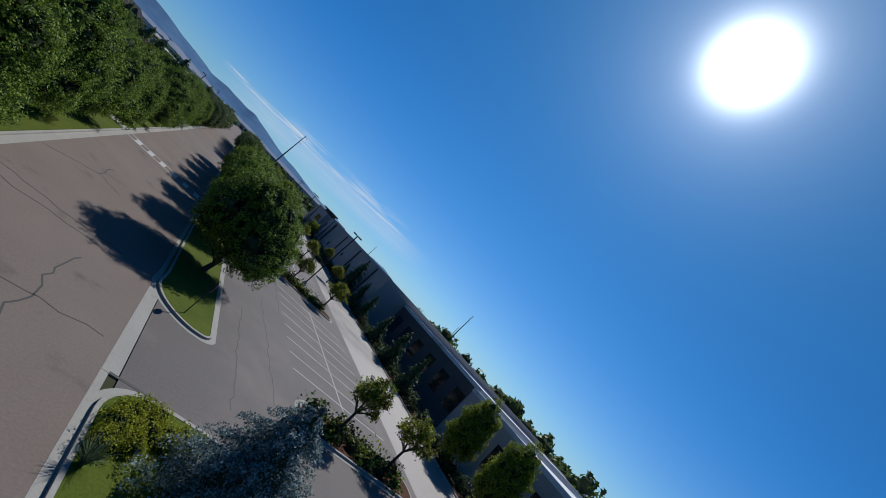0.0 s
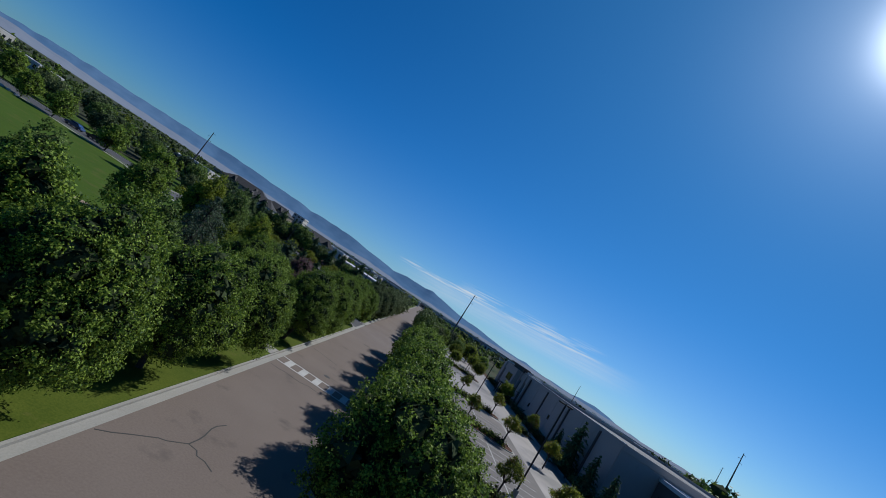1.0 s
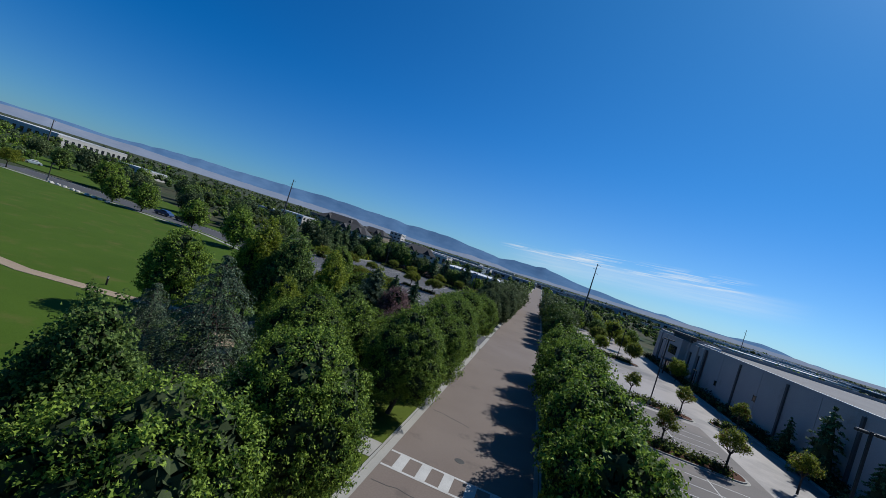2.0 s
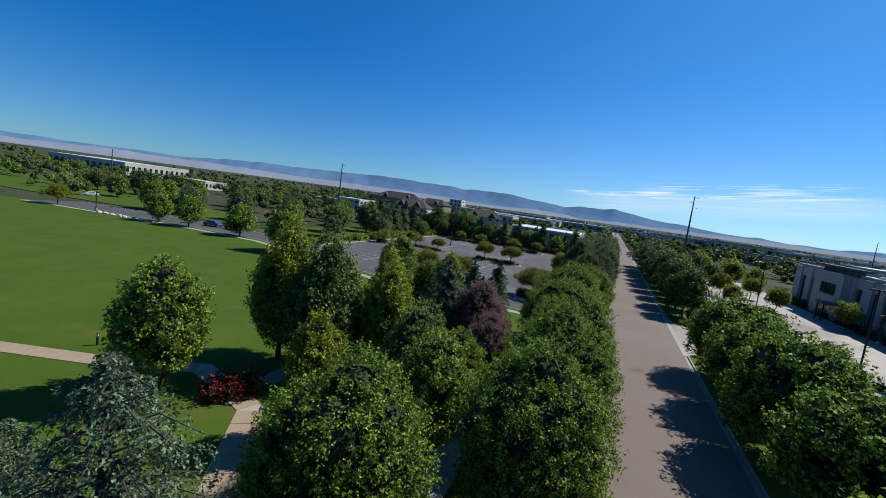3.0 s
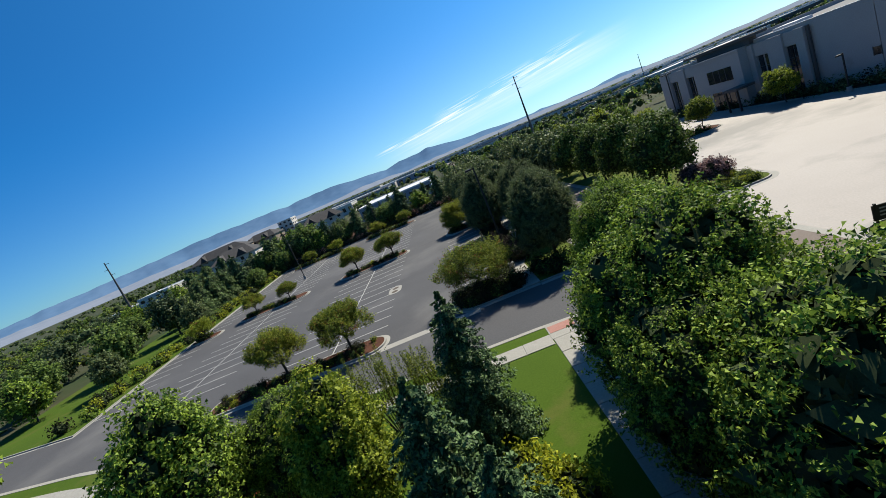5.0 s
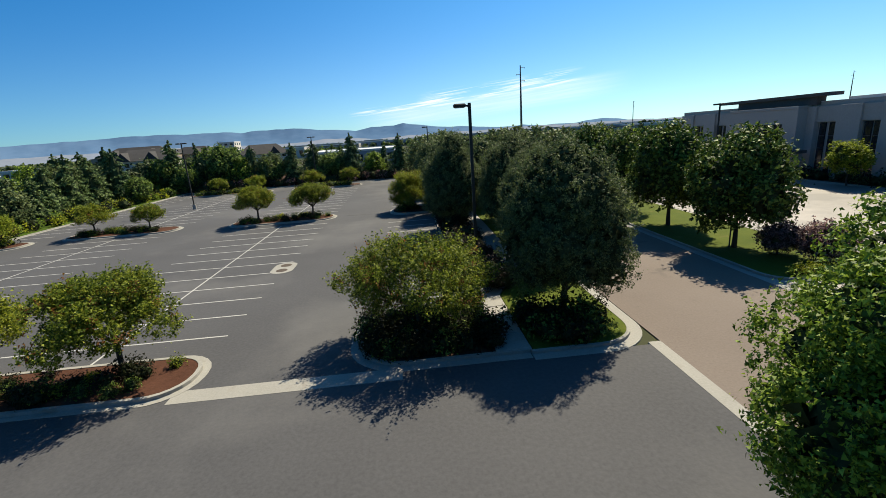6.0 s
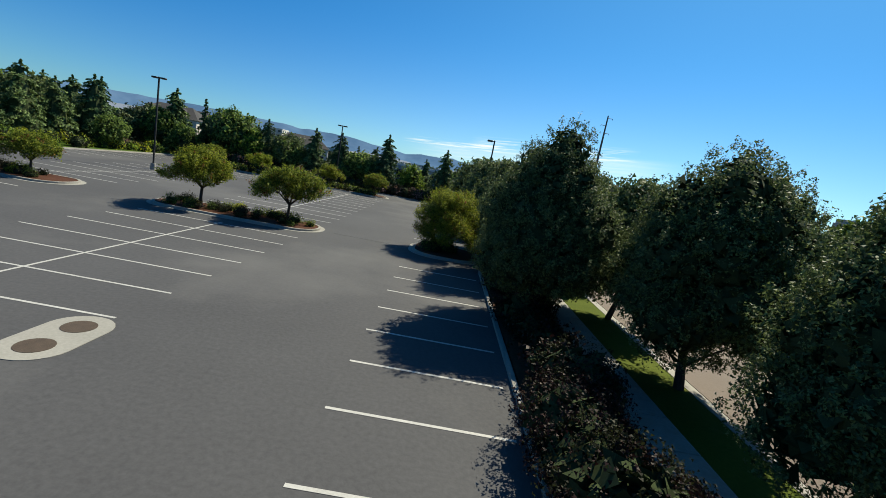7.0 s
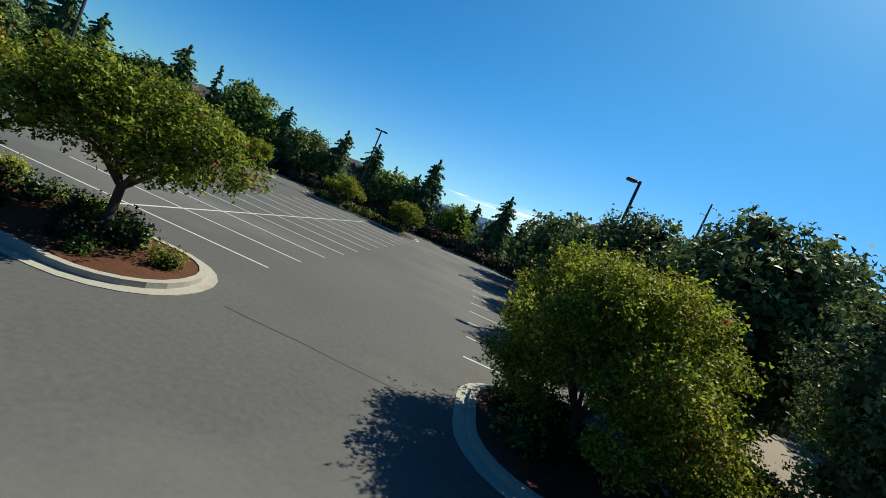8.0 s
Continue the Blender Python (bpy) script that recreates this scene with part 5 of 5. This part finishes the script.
# dark shrubs added to darken the shaded lawn below the maple
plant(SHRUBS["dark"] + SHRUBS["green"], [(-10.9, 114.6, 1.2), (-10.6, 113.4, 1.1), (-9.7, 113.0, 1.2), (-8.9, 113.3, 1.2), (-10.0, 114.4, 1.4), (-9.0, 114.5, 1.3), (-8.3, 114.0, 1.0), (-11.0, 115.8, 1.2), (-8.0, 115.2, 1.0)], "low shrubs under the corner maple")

for x, y, h in ((-39.5, 64.1, 0.9),):
    light = thing("bollard_light", (x, y, G), "small dark bollard light beside the path", "bollard", "path lights")
    part("post", tube(bmesh.new(), [(0, 0, -0.05), (0, 0, h - 0.22)], [0.09, 0.09], 12), STEEL, light)
    part("lens", tube(bmesh.new(), [(0, 0, h - 0.219), (0, 0, h - 0.06)], [0.075, 0.075], 12), LENS, light, "pale lens ring")
    part("cap", tube(bmesh.new(), [(0, 0, h - 0.059), (0, 0, h)], [0.1, 0.06], 12), STEEL, light)

vault = thing("utility_vault", (5.4, 96.0, G), "flat concrete utility vault set in the grass", "utility vault", turn=8)
part("frame", boxes((-0.75, 0.75, -0.5, -0.36, -0.1, 0.06), (-0.75, 0.75, 0.36, 0.5, -0.1, 0.06), (-0.75, -0.61, -0.36, 0.36, -0.1, 0.06), (0.61, 0.75, -0.36, 0.36, -0.1, 0.06), bevel=0.01), CONCRETE, vault)
part("lid", boxes((-0.6, 0.6, -0.35, 0.35, -0.1, 0.045), bevel=0.01), GALV, vault, "grey steel lid")
marker = thing("marker_post", (6.1, 124.0, G), "thin pale marker post on the grass strip", "post")
part("pole", tube(bmesh.new(), [(0, 0, -0.1), (0, 0, 1.5)], [0.05, 0.045], 8), GALV, marker)
part("cap", tube(bmesh.new(), [(0, 0, 1.5), (0, 0, 1.56)], [0.06, 0.03], 8), GALV, marker)
rocks = random.Random(5)
for i in range(9):
    ball = bmesh.new()
    bmesh.ops.create_icosphere(ball, subdivisions=2, radius=0.55)
    for v in ball.verts:
        v.co *= 1 + rocks.uniform(-0.16, 0.16)
        v.co.z = max(v.co.z * 0.75, -0.12)
    stone = new("boulder", bpy.data.meshes.new("boulder"))
    ball.to_mesh(stone.data)
    ball.free()
    stone.data.materials.append(STUCCO)
    stone.matrix_basis = pose(-116.5 + 2.1 * i + rocks.uniform(-0.4, 0.4), 109.2 + 0.13 * i, G + 0.08, 0, 0, rocks.uniform(0, 360))
    tagged(stone, "pale rounded boulder on the lawn's edge", "boulder", "boulders in a row")

board = thing("entrance_sign", (5.6, 100.05, G), "dark low entrance sign board on two posts", "sign", turn=-15)
part("panel", boxes((-0.9, 0.9, -0.05, 0.05, 0.35, 1.25), bevel=0.02), STEEL, board)
for sx in (-0.75, 0.75):
    part("post", boxes((sx - 0.05, sx + 0.05, -0.06, 0.06, 0, 1.35)), STEEL, board)
for i in range(3):
    part("lettering", boxes((-0.6, 0.55 - 0.2 * i, -0.058, -0.052, 1.0 - 0.2 * i, 1.08 - 0.2 * i)), PAINT, board, "unreadable pale lettering bar")


# ---- buildings ----
def warehouse():
    root = thing("warehouse", (0, 0, 0), "long grey tilt-up concrete warehouse with slot windows", "warehouse")
    x, h = 40.0, 10.1
    part("wall", boxes((x + 0.15, 110, 84, 182.0, -0.1, h - 1.0)), WALL, root)
    part("parapet", boxes((x + 0.05, x + 0.4, 83.9, 182.1, h - 1.0, h), (109.7, 110.05, 83.9, 182.1, h - 1.0, h), (x + 0.4, 109.7, 83.9, 84.25, h - 1.0, h), (x + 0.4, 109.7, 181.75, 182.1, h - 1.0, h), bevel=0.02), WALL, root, "plain concrete parapet")
    part("roof", boxes((x + 0.4, 109.7, 84.25, 181.75, h - 1.05, h - 0.9)), ROOF_GREY, root, "grey gravel roof")
    part("roof_edge", boxes((x + 0.0, x + 0.45, 83.85, 182.15, h + 0.001, h + 0.07)), ROOF, root, "white metal coping")
    # facade panels, with open joints
    ends = [84.05 + 8.15 * i for i in range(7)] + [141.3]
    for a, b in zip(ends, ends[1:]):
        part("panel", boxes((x, x + 0.18, a + 0.05, b - 0.05, 0, h - 0.42), bevel=0.015), WALL, root)
    for yy in (92.2, 108.5, 124.8, 142.2):
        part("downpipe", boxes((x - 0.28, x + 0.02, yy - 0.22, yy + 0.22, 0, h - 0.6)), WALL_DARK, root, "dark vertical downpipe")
    for yy, zz in ((97, 4.2), (117, 4.4), (133.5, 3.2)):
        w = part("window", boxes((x - 0.03, x + 0.05, yy - 0.45, yy + 0.45, zz, zz + 1.0)), GLASS, root)
        for s in (-0.505, 0.505):
            part("jamb", boxes((x - 0.06, x + 0.02, yy + s - 0.045, yy + s + 0.045, zz - 0.08, zz + 1.08)), WALL_DARK, w)
    # the office end: broad piers with pairs of tall slot windows between them
    for a, b in ((142.6, 144.1), (146.5, 149.6), (152.6, 155.4), (167.0, 169.3), (172.3, 175.2), (178.3, 181.8)):
        part("pier", boxes((x - 0.55, x + 0.1, a, b, 0, h - 0.55), bevel=0.02), WALL, root)
    for a, b in ((144.1, 146.5), (149.6, 152.6), (169.3, 172.3), (175.2, 178.3)):
        part("spandrel", boxes((x - 0.25, x + 0.12, a, b, 7.5, h - 0.6)), WALL, root, "concrete panel over the slot windows")
        for f in (0.27, 0.73):
            yy = a + (b - a) * f
            w = part("window", boxes((x - 0.06, x + 0.1, yy - 0.42, yy + 0.42, 0.6, 7.4)), GLASS, root, "tall slot window")
            for z in (2.4, 4.0, 5.6):
                part("mullion", boxes((x - 0.1, x, yy - 0.42, yy + 0.42, z, z + 0.09)), WALL_DARK, w)
    # entrance block under a deep flat canopy
    part("entrance_block", boxes((x - 2.0, x + 8, 153.8, 166.6, 0, 9.4), bevel=0.03), WALL, root)
    part("entrance_cornice", boxes((x - 2.12, x + 8, 153.7, 166.7, 9.401, 9.75), bevel=0.02), WALL, root)
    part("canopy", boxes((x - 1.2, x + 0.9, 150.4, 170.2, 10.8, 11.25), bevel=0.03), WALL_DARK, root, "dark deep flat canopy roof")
    # dark colour on this band paints the shade below the canopy
    part("canopy_base", boxes((x - 0.6, x + 0.7, 152.6, 166.8, 9.76, 10.8)), WALL_DARK, root, "recessed band under the canopy, coloured dark for its shade")
    w = part("entrance_window", boxes((x - 2.06, x - 1.9, 156.2, 162.8, 5.1, 7.4)), GLASS, root, "wide dark recessed window")
    for yy in (157.8, 159.4, 161.0):
        part("mullion", boxes((x - 2.1, x - 2.0, yy, yy + 0.1, 5.1, 7.4)), WALL_DARK, w)
    d = part("entrance", boxes((x - 2.07, x - 1.9, 156.6, 162.6, 0.1, 3.4)), GLASS, root, "glazed entrance doors")
    for yy in (158.0, 159.5, 161.0):
        part("mullion", boxes((x - 2.11, x - 2.0, yy, yy + 0.1, 0.1, 3.4)), WALL_DARK, d)
    part("roof_monitor", boxes((x + 1.5, x + 4.0, 145.6, 150.2, 9.2, 10.5), bevel=0.02), ROOF, root, "white metal roof monitor")
    p = part("porch", boxes((x - 5.2, x - 2.0, 151.6, 155.2, 3.5, 3.9), bevel=0.02), WALL_DARK, root, "low flat porch roof")
    for yy in (152.0, 154.8):
        part("post", boxes((x - 5.0, x - 4.75, yy - 0.12, yy + 0.12, 0, 3.5)), STEEL, p)


warehouse()


def hall(name, x0, x1, y0, y1, h, wall, roof, label, face="y0", rows=1, cols=8, group="", parapet=0.4):
    """A flat-roofed building with a parapet and rows of windows on the sides that are seen."""
    root = thing(name, ((x0 + x1) / 2, (y0 + y1) / 2, 0), label, "building", group)
    w, d = (x1 - x0) / 2, (y1 - y0) / 2
    part("wall", boxes((-w, w, -d, d, -0.1, h)), wall, root)
    part("roof", boxes((-w + 0.3, w - 0.3, -d + 0.3, d - 0.3, h, h + 0.1)), roof, root)
    part("parapet", boxes((-w - 0.1, w + 0.1, -d - 0.1, -d + 0.3, h - 0.2, h + parapet), (-w - 0.1, w + 0.1, d - 0.3, d + 0.1, h - 0.2, h + parapet), (-w - 0.1, -w + 0.3, -d, d, h - 0.2, h + parapet), (w - 0.3, w + 0.1, -d, d, h - 0.2, h + parapet)), roof, root)
    storey = h / rows
    for r in range(rows):
        z0, z1 = r * storey + storey * 0.32, r * storey + storey * 0.75
        for c in range(cols):
            if "y0" in face:
                a = -w + 2 * w * (c + 0.25) / cols
                part("window", boxes((a, a + w / cols, -d - 0.04, -d + 0.1, z0, z1)), GLASS, root)
            if "x0" in face:
                a = -d + 2 * d * (c + 0.25) / cols
                part("window", boxes((-w - 0.04, -w + 0.1, a, a + d / cols, z0, z1)), GLASS, root)
            if "x1" in face:
                a = -d + 2 * d * (c + 0.25) / cols
                part("window", boxes((w - 0.1, w + 0.04, a, a + d / cols, z0, z1)), GLASS, root)
    return root


def house(name, x, y, w, d, h, rise, wall, label, turn=0.0, rows=2, cols=5):
    """A house with a pitched roof, eaves, gables and rows of windows."""
    root = thing(name, (x, y, 0), label, "house", turn=turn)
    part("wall", boxes((-w, w, -d, d, -0.1, h)), wall, root)
    bm = bmesh.new()
    e = 0.7
    v = [bm.verts.new(p) for p in ((-w - e, -d - e, h - 0.2), (w + e, -d - e, h - 0.2), (w + e, d + e, h - 0.2), (-w - e, d + e, h - 0.2), (-w * 0.55, 0, h + rise), (w * 0.55, 0, h + rise))]
    for f in ((0, 1, 5, 4), (1, 2, 5), (2, 3, 4, 5), (3, 0, 4), (3, 2, 1, 0)):
        bm.faces.new([v[i] for i in f])
    part("roof", bm, SHINGLE, root)
    for gx in (-w * 0.5, w * 0.45):
        bm = bmesh.new()
        v = [bm.verts.new(p) for p in ((gx - 2.6, -d - e - 0.4, h - 0.2), (gx + 2.6, -d - e - 0.4, h - 0.2), (gx, -d - e - 0.4, h + rise * 0.75), (gx, 0, h + rise * 0.75), (gx - 2.6, 0, h - 0.2), (gx + 2.6, 0, h - 0.2))]
        for f in ((0, 1, 2), (0, 2, 3, 4), (1, 5, 3, 2)):
            bm.faces.new([v[i] for i in f])
        part("gable", bm, SHINGLE, root)
    for r in range(rows):
        for c in range(cols):
            a = -w + 2 * w * (c + 0.3) / cols
            z = h * (r + 0.35) / rows
            part("window", boxes((a, a + w * 0.7 / cols, -d - 0.05, -d + 0.1, z, z + h * 0.4 / rows)), GLASS, root)
    return root


hall("warehouse_south", 44, 120, -60, 47, 7.9, WALL, ROOF, "long tan warehouse with a white roof", "x0", 1, 14)
# the annexe's shading is put into its dark wall colour
hall("warehouse_annexe", 47, 120, 49, 83.5, 8.4, WALL_DARK, ROOF, "loading wing of the warehouse, walls coloured dark as if shaded", "x0", 1, 6)
hall("office_block_dark", 150, 185, 10, 45, 14, WALL_DARK, ROOF_GREY, "dark blocky office building far off", "x0y0", 4, 6)
hall("office_north", -52, -20, 258, 300, 5.6, BLUE_PANEL, ROOF, "pale grey-blue office building north of the lot", "y0", 1, 9)
hall("white_shop", -166, -150, 272, 290, 6.5, STUCCO, ROOF, "small white two-storey building", "y0x1", 2, 4)
hall("white_shop_annexe", -186, -168, 276, 296, 4.4, BLUE_PANEL, ROOF, "low pale blue building beside the white one", "y0x1", 1, 4)
hall("white_block", -178, -164, 500, 516, 15, STUCCO, ROOF, "white tower-like block standing far off", "y0x1", 4, 3)
hall("office_mid", -112, -84, 405, 430, 7.0, STUCCO, ROOF, "white low building among trees", "y0x1", 1, 6)
hall("bungalow_white", -262, -240, 240, 256, 4.6, STUCCO, ROOF, "low white building beyond the park", "y0x1", 1, 6)
hall("office_long_far", -420, -330, 250, 300, 9, STUCCO, ROOF, "long white building far beyond the park", "y0x1", 1, 12)
house("apartment_house", -205, 432, 24, 9, 9, 6, STUCCO_TAN, "large tan apartment house with dark gabled roofs", 8, 3, 9)
house("apartment_house", -176, 452, 16, 8, 8, 5, STUCCO_TAN, "tan apartment house with a dark roof", -10, 3, 7)
house("gabled_house", -118, 280, 10, 8, 7.4, 4.0, STUCCO, "white-walled house with dark gabled roof beyond the lot", 10)
house("gabled_house", -88, 330, 12, 8, 6, 4.5, STUCCO, "white-walled house with a dark roof", 15)
gen = random.Random(12)
for i in range(26):
    x, y = gen.uniform(-330, 330), gen.uniform(330, 900)
    if abs(x) < 30:
        x += 60
    w, d = gen.uniform(14, 55), gen.uniform(10, 26)
    hall("industrial_hall", x - w, x + w, y - d, y + d, gen.uniform(5, 8.5), gen.choice((STUCCO, WALL, BLUE_PANEL, STUCCO_TAN)), gen.choice((ROOF, ROOF, ROOF_GREY)), "low industrial hall with a pale roof on the plain", "y0", 1, 8, "halls on the plain")
for i in range(10):
    x, y = gen.uniform(140, 520), gen.uniform(60, 420)
    w, d = gen.uniform(20, 50), gen.uniform(10, 24)
    hall("industrial_hall", x - w, x + w, y - d, y + d, gen.uniform(5, 8), gen.choice((STUCCO, WALL, BLUE_PANEL)), gen.choice((ROOF, ROOF_GREY)), "low industrial hall with a pale roof on the plain", "x0", 1, 8, "halls on the plain")


for i in range(40):
    x, y = gen.uniform(70, 620), gen.uniform(250, 820)
    w, d = gen.uniform(22, 70), gen.uniform(9, 20)
    hall("industrial_hall", x - w, x + w, y - d, y + d, gen.uniform(5.5, 9), gen.choice((STUCCO, WALL, BLUE_PANEL, WALL_DARK)), gen.choice((ROOF, BLUE_PANEL, ROOF, ROOF_GREY)), "low industrial hall with a pale roof on the plain", "y0", 1, 8, "halls on the plain")


# ---- parked cars ----
def car(x, y, turn, paint, label):
    root = thing("car", (x, y, 0.0), label, "car", "parked cars", turn=turn)
    bm = bmesh.new()
    prof = [(-2.2, 0.35), (-2.25, 0.75), (-1.9, 0.95), (-1.1, 1.0), (-0.6, 1.42), (0.9, 1.45), (1.6, 1.0), (2.1, 0.92), (2.25, 0.6), (2.2, 0.35)]
    a = [bm.verts.new((px, -0.88 if pz < 1.1 else -0.7, pz)) for px, pz in prof]
    b = [bm.verts.new((px, 0.88 if pz < 1.1 else 0.7, pz)) for px, pz in prof]
    bm.faces.new(a)
    bm.faces.new(b[::-1])
    for i in range(len(prof)):
        j = (i + 1) % len(prof)
        bm.faces.new((a[j], a[i], b[i], b[j]))
    bmesh.ops.recalc_face_normals(bm, faces=bm.faces)
    part("body", bm, paint, root)
    part("side_glass", boxes((-0.75, 1.1, -0.82, 0.82, 1.02, 1.34), bevel=0.04), GLASS, root)
    for wx in (-1.4, 1.4):
        for wy in (-0.82, 0.82):
            wheel = part("wheel", tube(bmesh.new(), [(wx, wy - 0.1, 0.33), (wx, wy + 0.1, 0.33)], [0.33, 0.33], 16), SEAL, root)
            part("rim", tube(bmesh.new(), [(wx, wy - 0.11, 0.33), (wx, wy + 0.11, 0.33)], [0.2, 0.2], 12), GALV, wheel)


CAR_PAINTS = [material("car_paint_" + n, c, c, 0.25, 1.0, bump=0.0, spec=0.6) for n, c in (("white", (0.7, 0.7, 0.7)), ("silver", (0.35, 0.36, 0.38)), ("black", (0.015, 0.015, 0.018)), ("red", (0.25, 0.02, 0.02)), ("blue", (0.03, 0.06, 0.15)))]
CAR_WORDS = ("white", "silver", "black", "red", "dark blue")
for i, (x, y, turn) in enumerate(((4.9, 236, 88), (3.0, 262, 90), (5.2, 246, 86), (-95, 121.5, 5), (-89, 122, 0), (-158, 131, 62), (-205, 250, 20), (-196, 252, 15), (-182, 262, 15), (-140, 262, 5))):
    car(x, y, turn, CAR_PAINTS[(i * 3) % 5], CAR_WORDS[(i * 3) % 5] + " parked saloon car")


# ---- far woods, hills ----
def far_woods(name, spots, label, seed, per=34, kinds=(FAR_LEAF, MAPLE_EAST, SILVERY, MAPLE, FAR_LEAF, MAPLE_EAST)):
    gen = np.random.default_rng(seed)
    verts, faces, mats = [], [], []
    ball = bmesh.new()
    bmesh.ops.create_icosphere(ball, subdivisions=1, radius=1)
    shape = np.array([v.co[:] for v in ball.verts])
    tris = [[v.index for v in f.verts] for f in ball.faces]
    ball.free()
    for x, y, h in spots:
        r = h * gen.uniform(0.3, 0.5)
        if gen.uniform() < 0.2:
            r *= 0.5
        kind = int(gen.integers(len(kinds)))
        lumps = 5 + int(gen.integers(4))
        middle = np.array([x, y, h * 0.5]) + gen.normal(0, 0.42, (lumps, 3)) * np.array([r, r, h * 0.3])
        pick = gen.integers(lumps, size=per)
        ways = unit(gen.normal(size=(per, 3)))
        ways[:, 2] = np.abs(ways[:, 2]) * 1.2 - 0.3
        pts = middle[pick] + ways * np.array([r, r, h * 0.34]) * gen.uniform(0.5, 0.72, (per, 1))
        pts[:, 2] = np.clip(pts[:, 2], 0.3, h * 1.05)
        q = leaf_faces(pts, ways, h * 1.0 / math.sqrt(per), gen, 0.9)
        start = len(verts)
        verts += q.tolist()
        faces += [[start + 3 * i + k for k in range(3)] for i in range(per)]
        mats += [kind] * per
        # balls in the shade colour paint the inside of the crown dark
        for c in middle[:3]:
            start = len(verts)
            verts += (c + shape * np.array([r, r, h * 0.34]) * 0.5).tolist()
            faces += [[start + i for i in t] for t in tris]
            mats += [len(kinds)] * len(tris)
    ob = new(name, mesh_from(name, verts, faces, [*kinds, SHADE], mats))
    return tagged(ob, label, "trees", kind="stuff")


gen = random.Random(21)


def clear(x, y):
    for tx, ty in ((-158, 278), (-250, 245), (-205, 430), (-95, 405), (-40, 255)):
        f = ((x + 15) * (tx + 15) + (y - 70) * (ty - 70)) / ((tx + 15) ** 2 + (ty - 70) ** 2)
        if 0.25 < f < 1 and abs((x + 15) * (ty - 70) - (y - 70) * (tx + 15)) / math.hypot(tx + 15, ty - 70) < 9:
            return False
    return not (-18 < x < 16 or (abs(x + 158) < 12 and 255 < y < 300) or (-58 < x < -14 and 245 < y < 305) or (-235 < x < -160 and 405 < y < 470 and gen.random() < 0.7))


def scatter(n, x0, x1, y0, y1, h0, h1):
    out = []
    while len(out) < n:
        x, y = gen.uniform(x0, x1), gen.uniform(y0, y1)
        if clear(x, y):
            out.append((x, y, gen.uniform(h0, h1)))
    return out


far_woods("woods_park_edge", scatter(520, -420, -92, 128, 330, 3.5, 8), "scattered broadleaf trees beyond the park", 1, 180, (SILVERY, MAPLE, CRAB, FAR_LEAF, MAPLE, FIR_PALE))
far_woods("woods_north", scatter(560, -330, 330, 225, 520, 4.5, 9), "belt of trees north of the parking lot", 2, 130)
far_woods("woods_city", scatter(420, 16, 430, 216, 470, 5, 9.5), "trees between the halls east of the street", 12, 60)
far_woods("woods_plain", scatter(900, -900, 900, 520, 1500, 5, 9), "distant trees scattered over the plain", 3, 22)
far_woods("woods_west", scatter(200, -900, -340, -50, 520, 5, 10), "distant trees west of the park", 4, 26)
far_woods("woods_warehouse", [(112 + gen.uniform(2, 30), y, gen.uniform(11, 16.5)) for y in np.arange(-20, 200, 2.6).tolist()], "tall trees behind the warehouse", 9, 110)
far_woods("woods_east", scatter(620, 130, 900, 40, 620, 5, 11), "distant trees east of the warehouse", 5, 26)
far_woods("woods_road", [(x, y, gen.uniform(6, 9)) for y in range(215, 640, 9) for x in (-9.5, 8.5)], "street trees far along the street", 6)


def ridge(name, dist, heights, mat, label, seed, rough):
    """A chain of hills: heights are degrees over the plain by degrees to the left of the street."""
    gen = np.random.default_rng(seed)
    angles = np.arange(-75, 110.1, 0.25)
    base = np.interp(angles, [a for a, _ in heights], [e for _, e in heights])

    def waves(*counts):
        return sum(np.interp(angles, np.linspace(-75, 110, n), gen.normal(0, 1, n)) / (1 + k) for k, n in enumerate(counts))

    top = np.maximum(base + rough * waves(34, 90, 200), -0.1) * math.pi / 180 * dist + 12
    rows = 6
    # spurs and gullies run down from the crest
    spurs = waves(40, 90)
    verts, faces = [], []
    for i, (a, h) in enumerate(zip(np.radians(angles), top)):
        c, s = -math.sin(a), math.cos(a)
        for k in range(rows):
            f = k / (rows - 1)
            d = dist + 420 * f + 22 * spurs[i] * math.sin(math.pi * f)
            verts.append((c * d, s * d, -5 + (h + 5) * f ** 1.15))
    for i in range(len(angles) - 1):
        for k in range(rows - 1):
            p = rows * i + k
            faces.append((p, p + rows, p + rows + 1, p + 1))
    ob = new(name, mesh_from(name, verts, faces, [mat], None, True))
    return tagged(ob, label, "hills", kind="structure")


# both chains carry their haze in the material colour
ridge("backdrop_ridge", 3900, [(-75, 0.1), (-25, 0.1), (-17, 0.35), (-6, 0.9), (0, 1.9), (6, 1.4), (14, 2.0), (26, 1.9), (31, 2.1), (41, 1.5), (50, 1.1), (57, 0.8), (70, 0.7), (110, 0.6)], HAZE_RIDGE, "long mountain ridge coloured blue for distance haze", 3, 0.13)
ridge("backdrop_foothills", 3000, [(-75, 0.25), (-10, 0.15), (0, 0.1), (15, 0.25), (30, 0.55), (45, 0.6), (60, 0.5), (75, 0.4), (110, 0.4)], HAZE_FOOT, "dry foothills coloured pale blue-grey for haze", 4, 0.08)

# the first of each kind takes the first place that was given to it
for i, ob in enumerate(PROTOS):
    place, group = FIRST.get(ob.name, (pose(-40 - 7 * i, -6, G), ""))
    ob.matrix_basis = place
    if group:
        ob["group"] = group
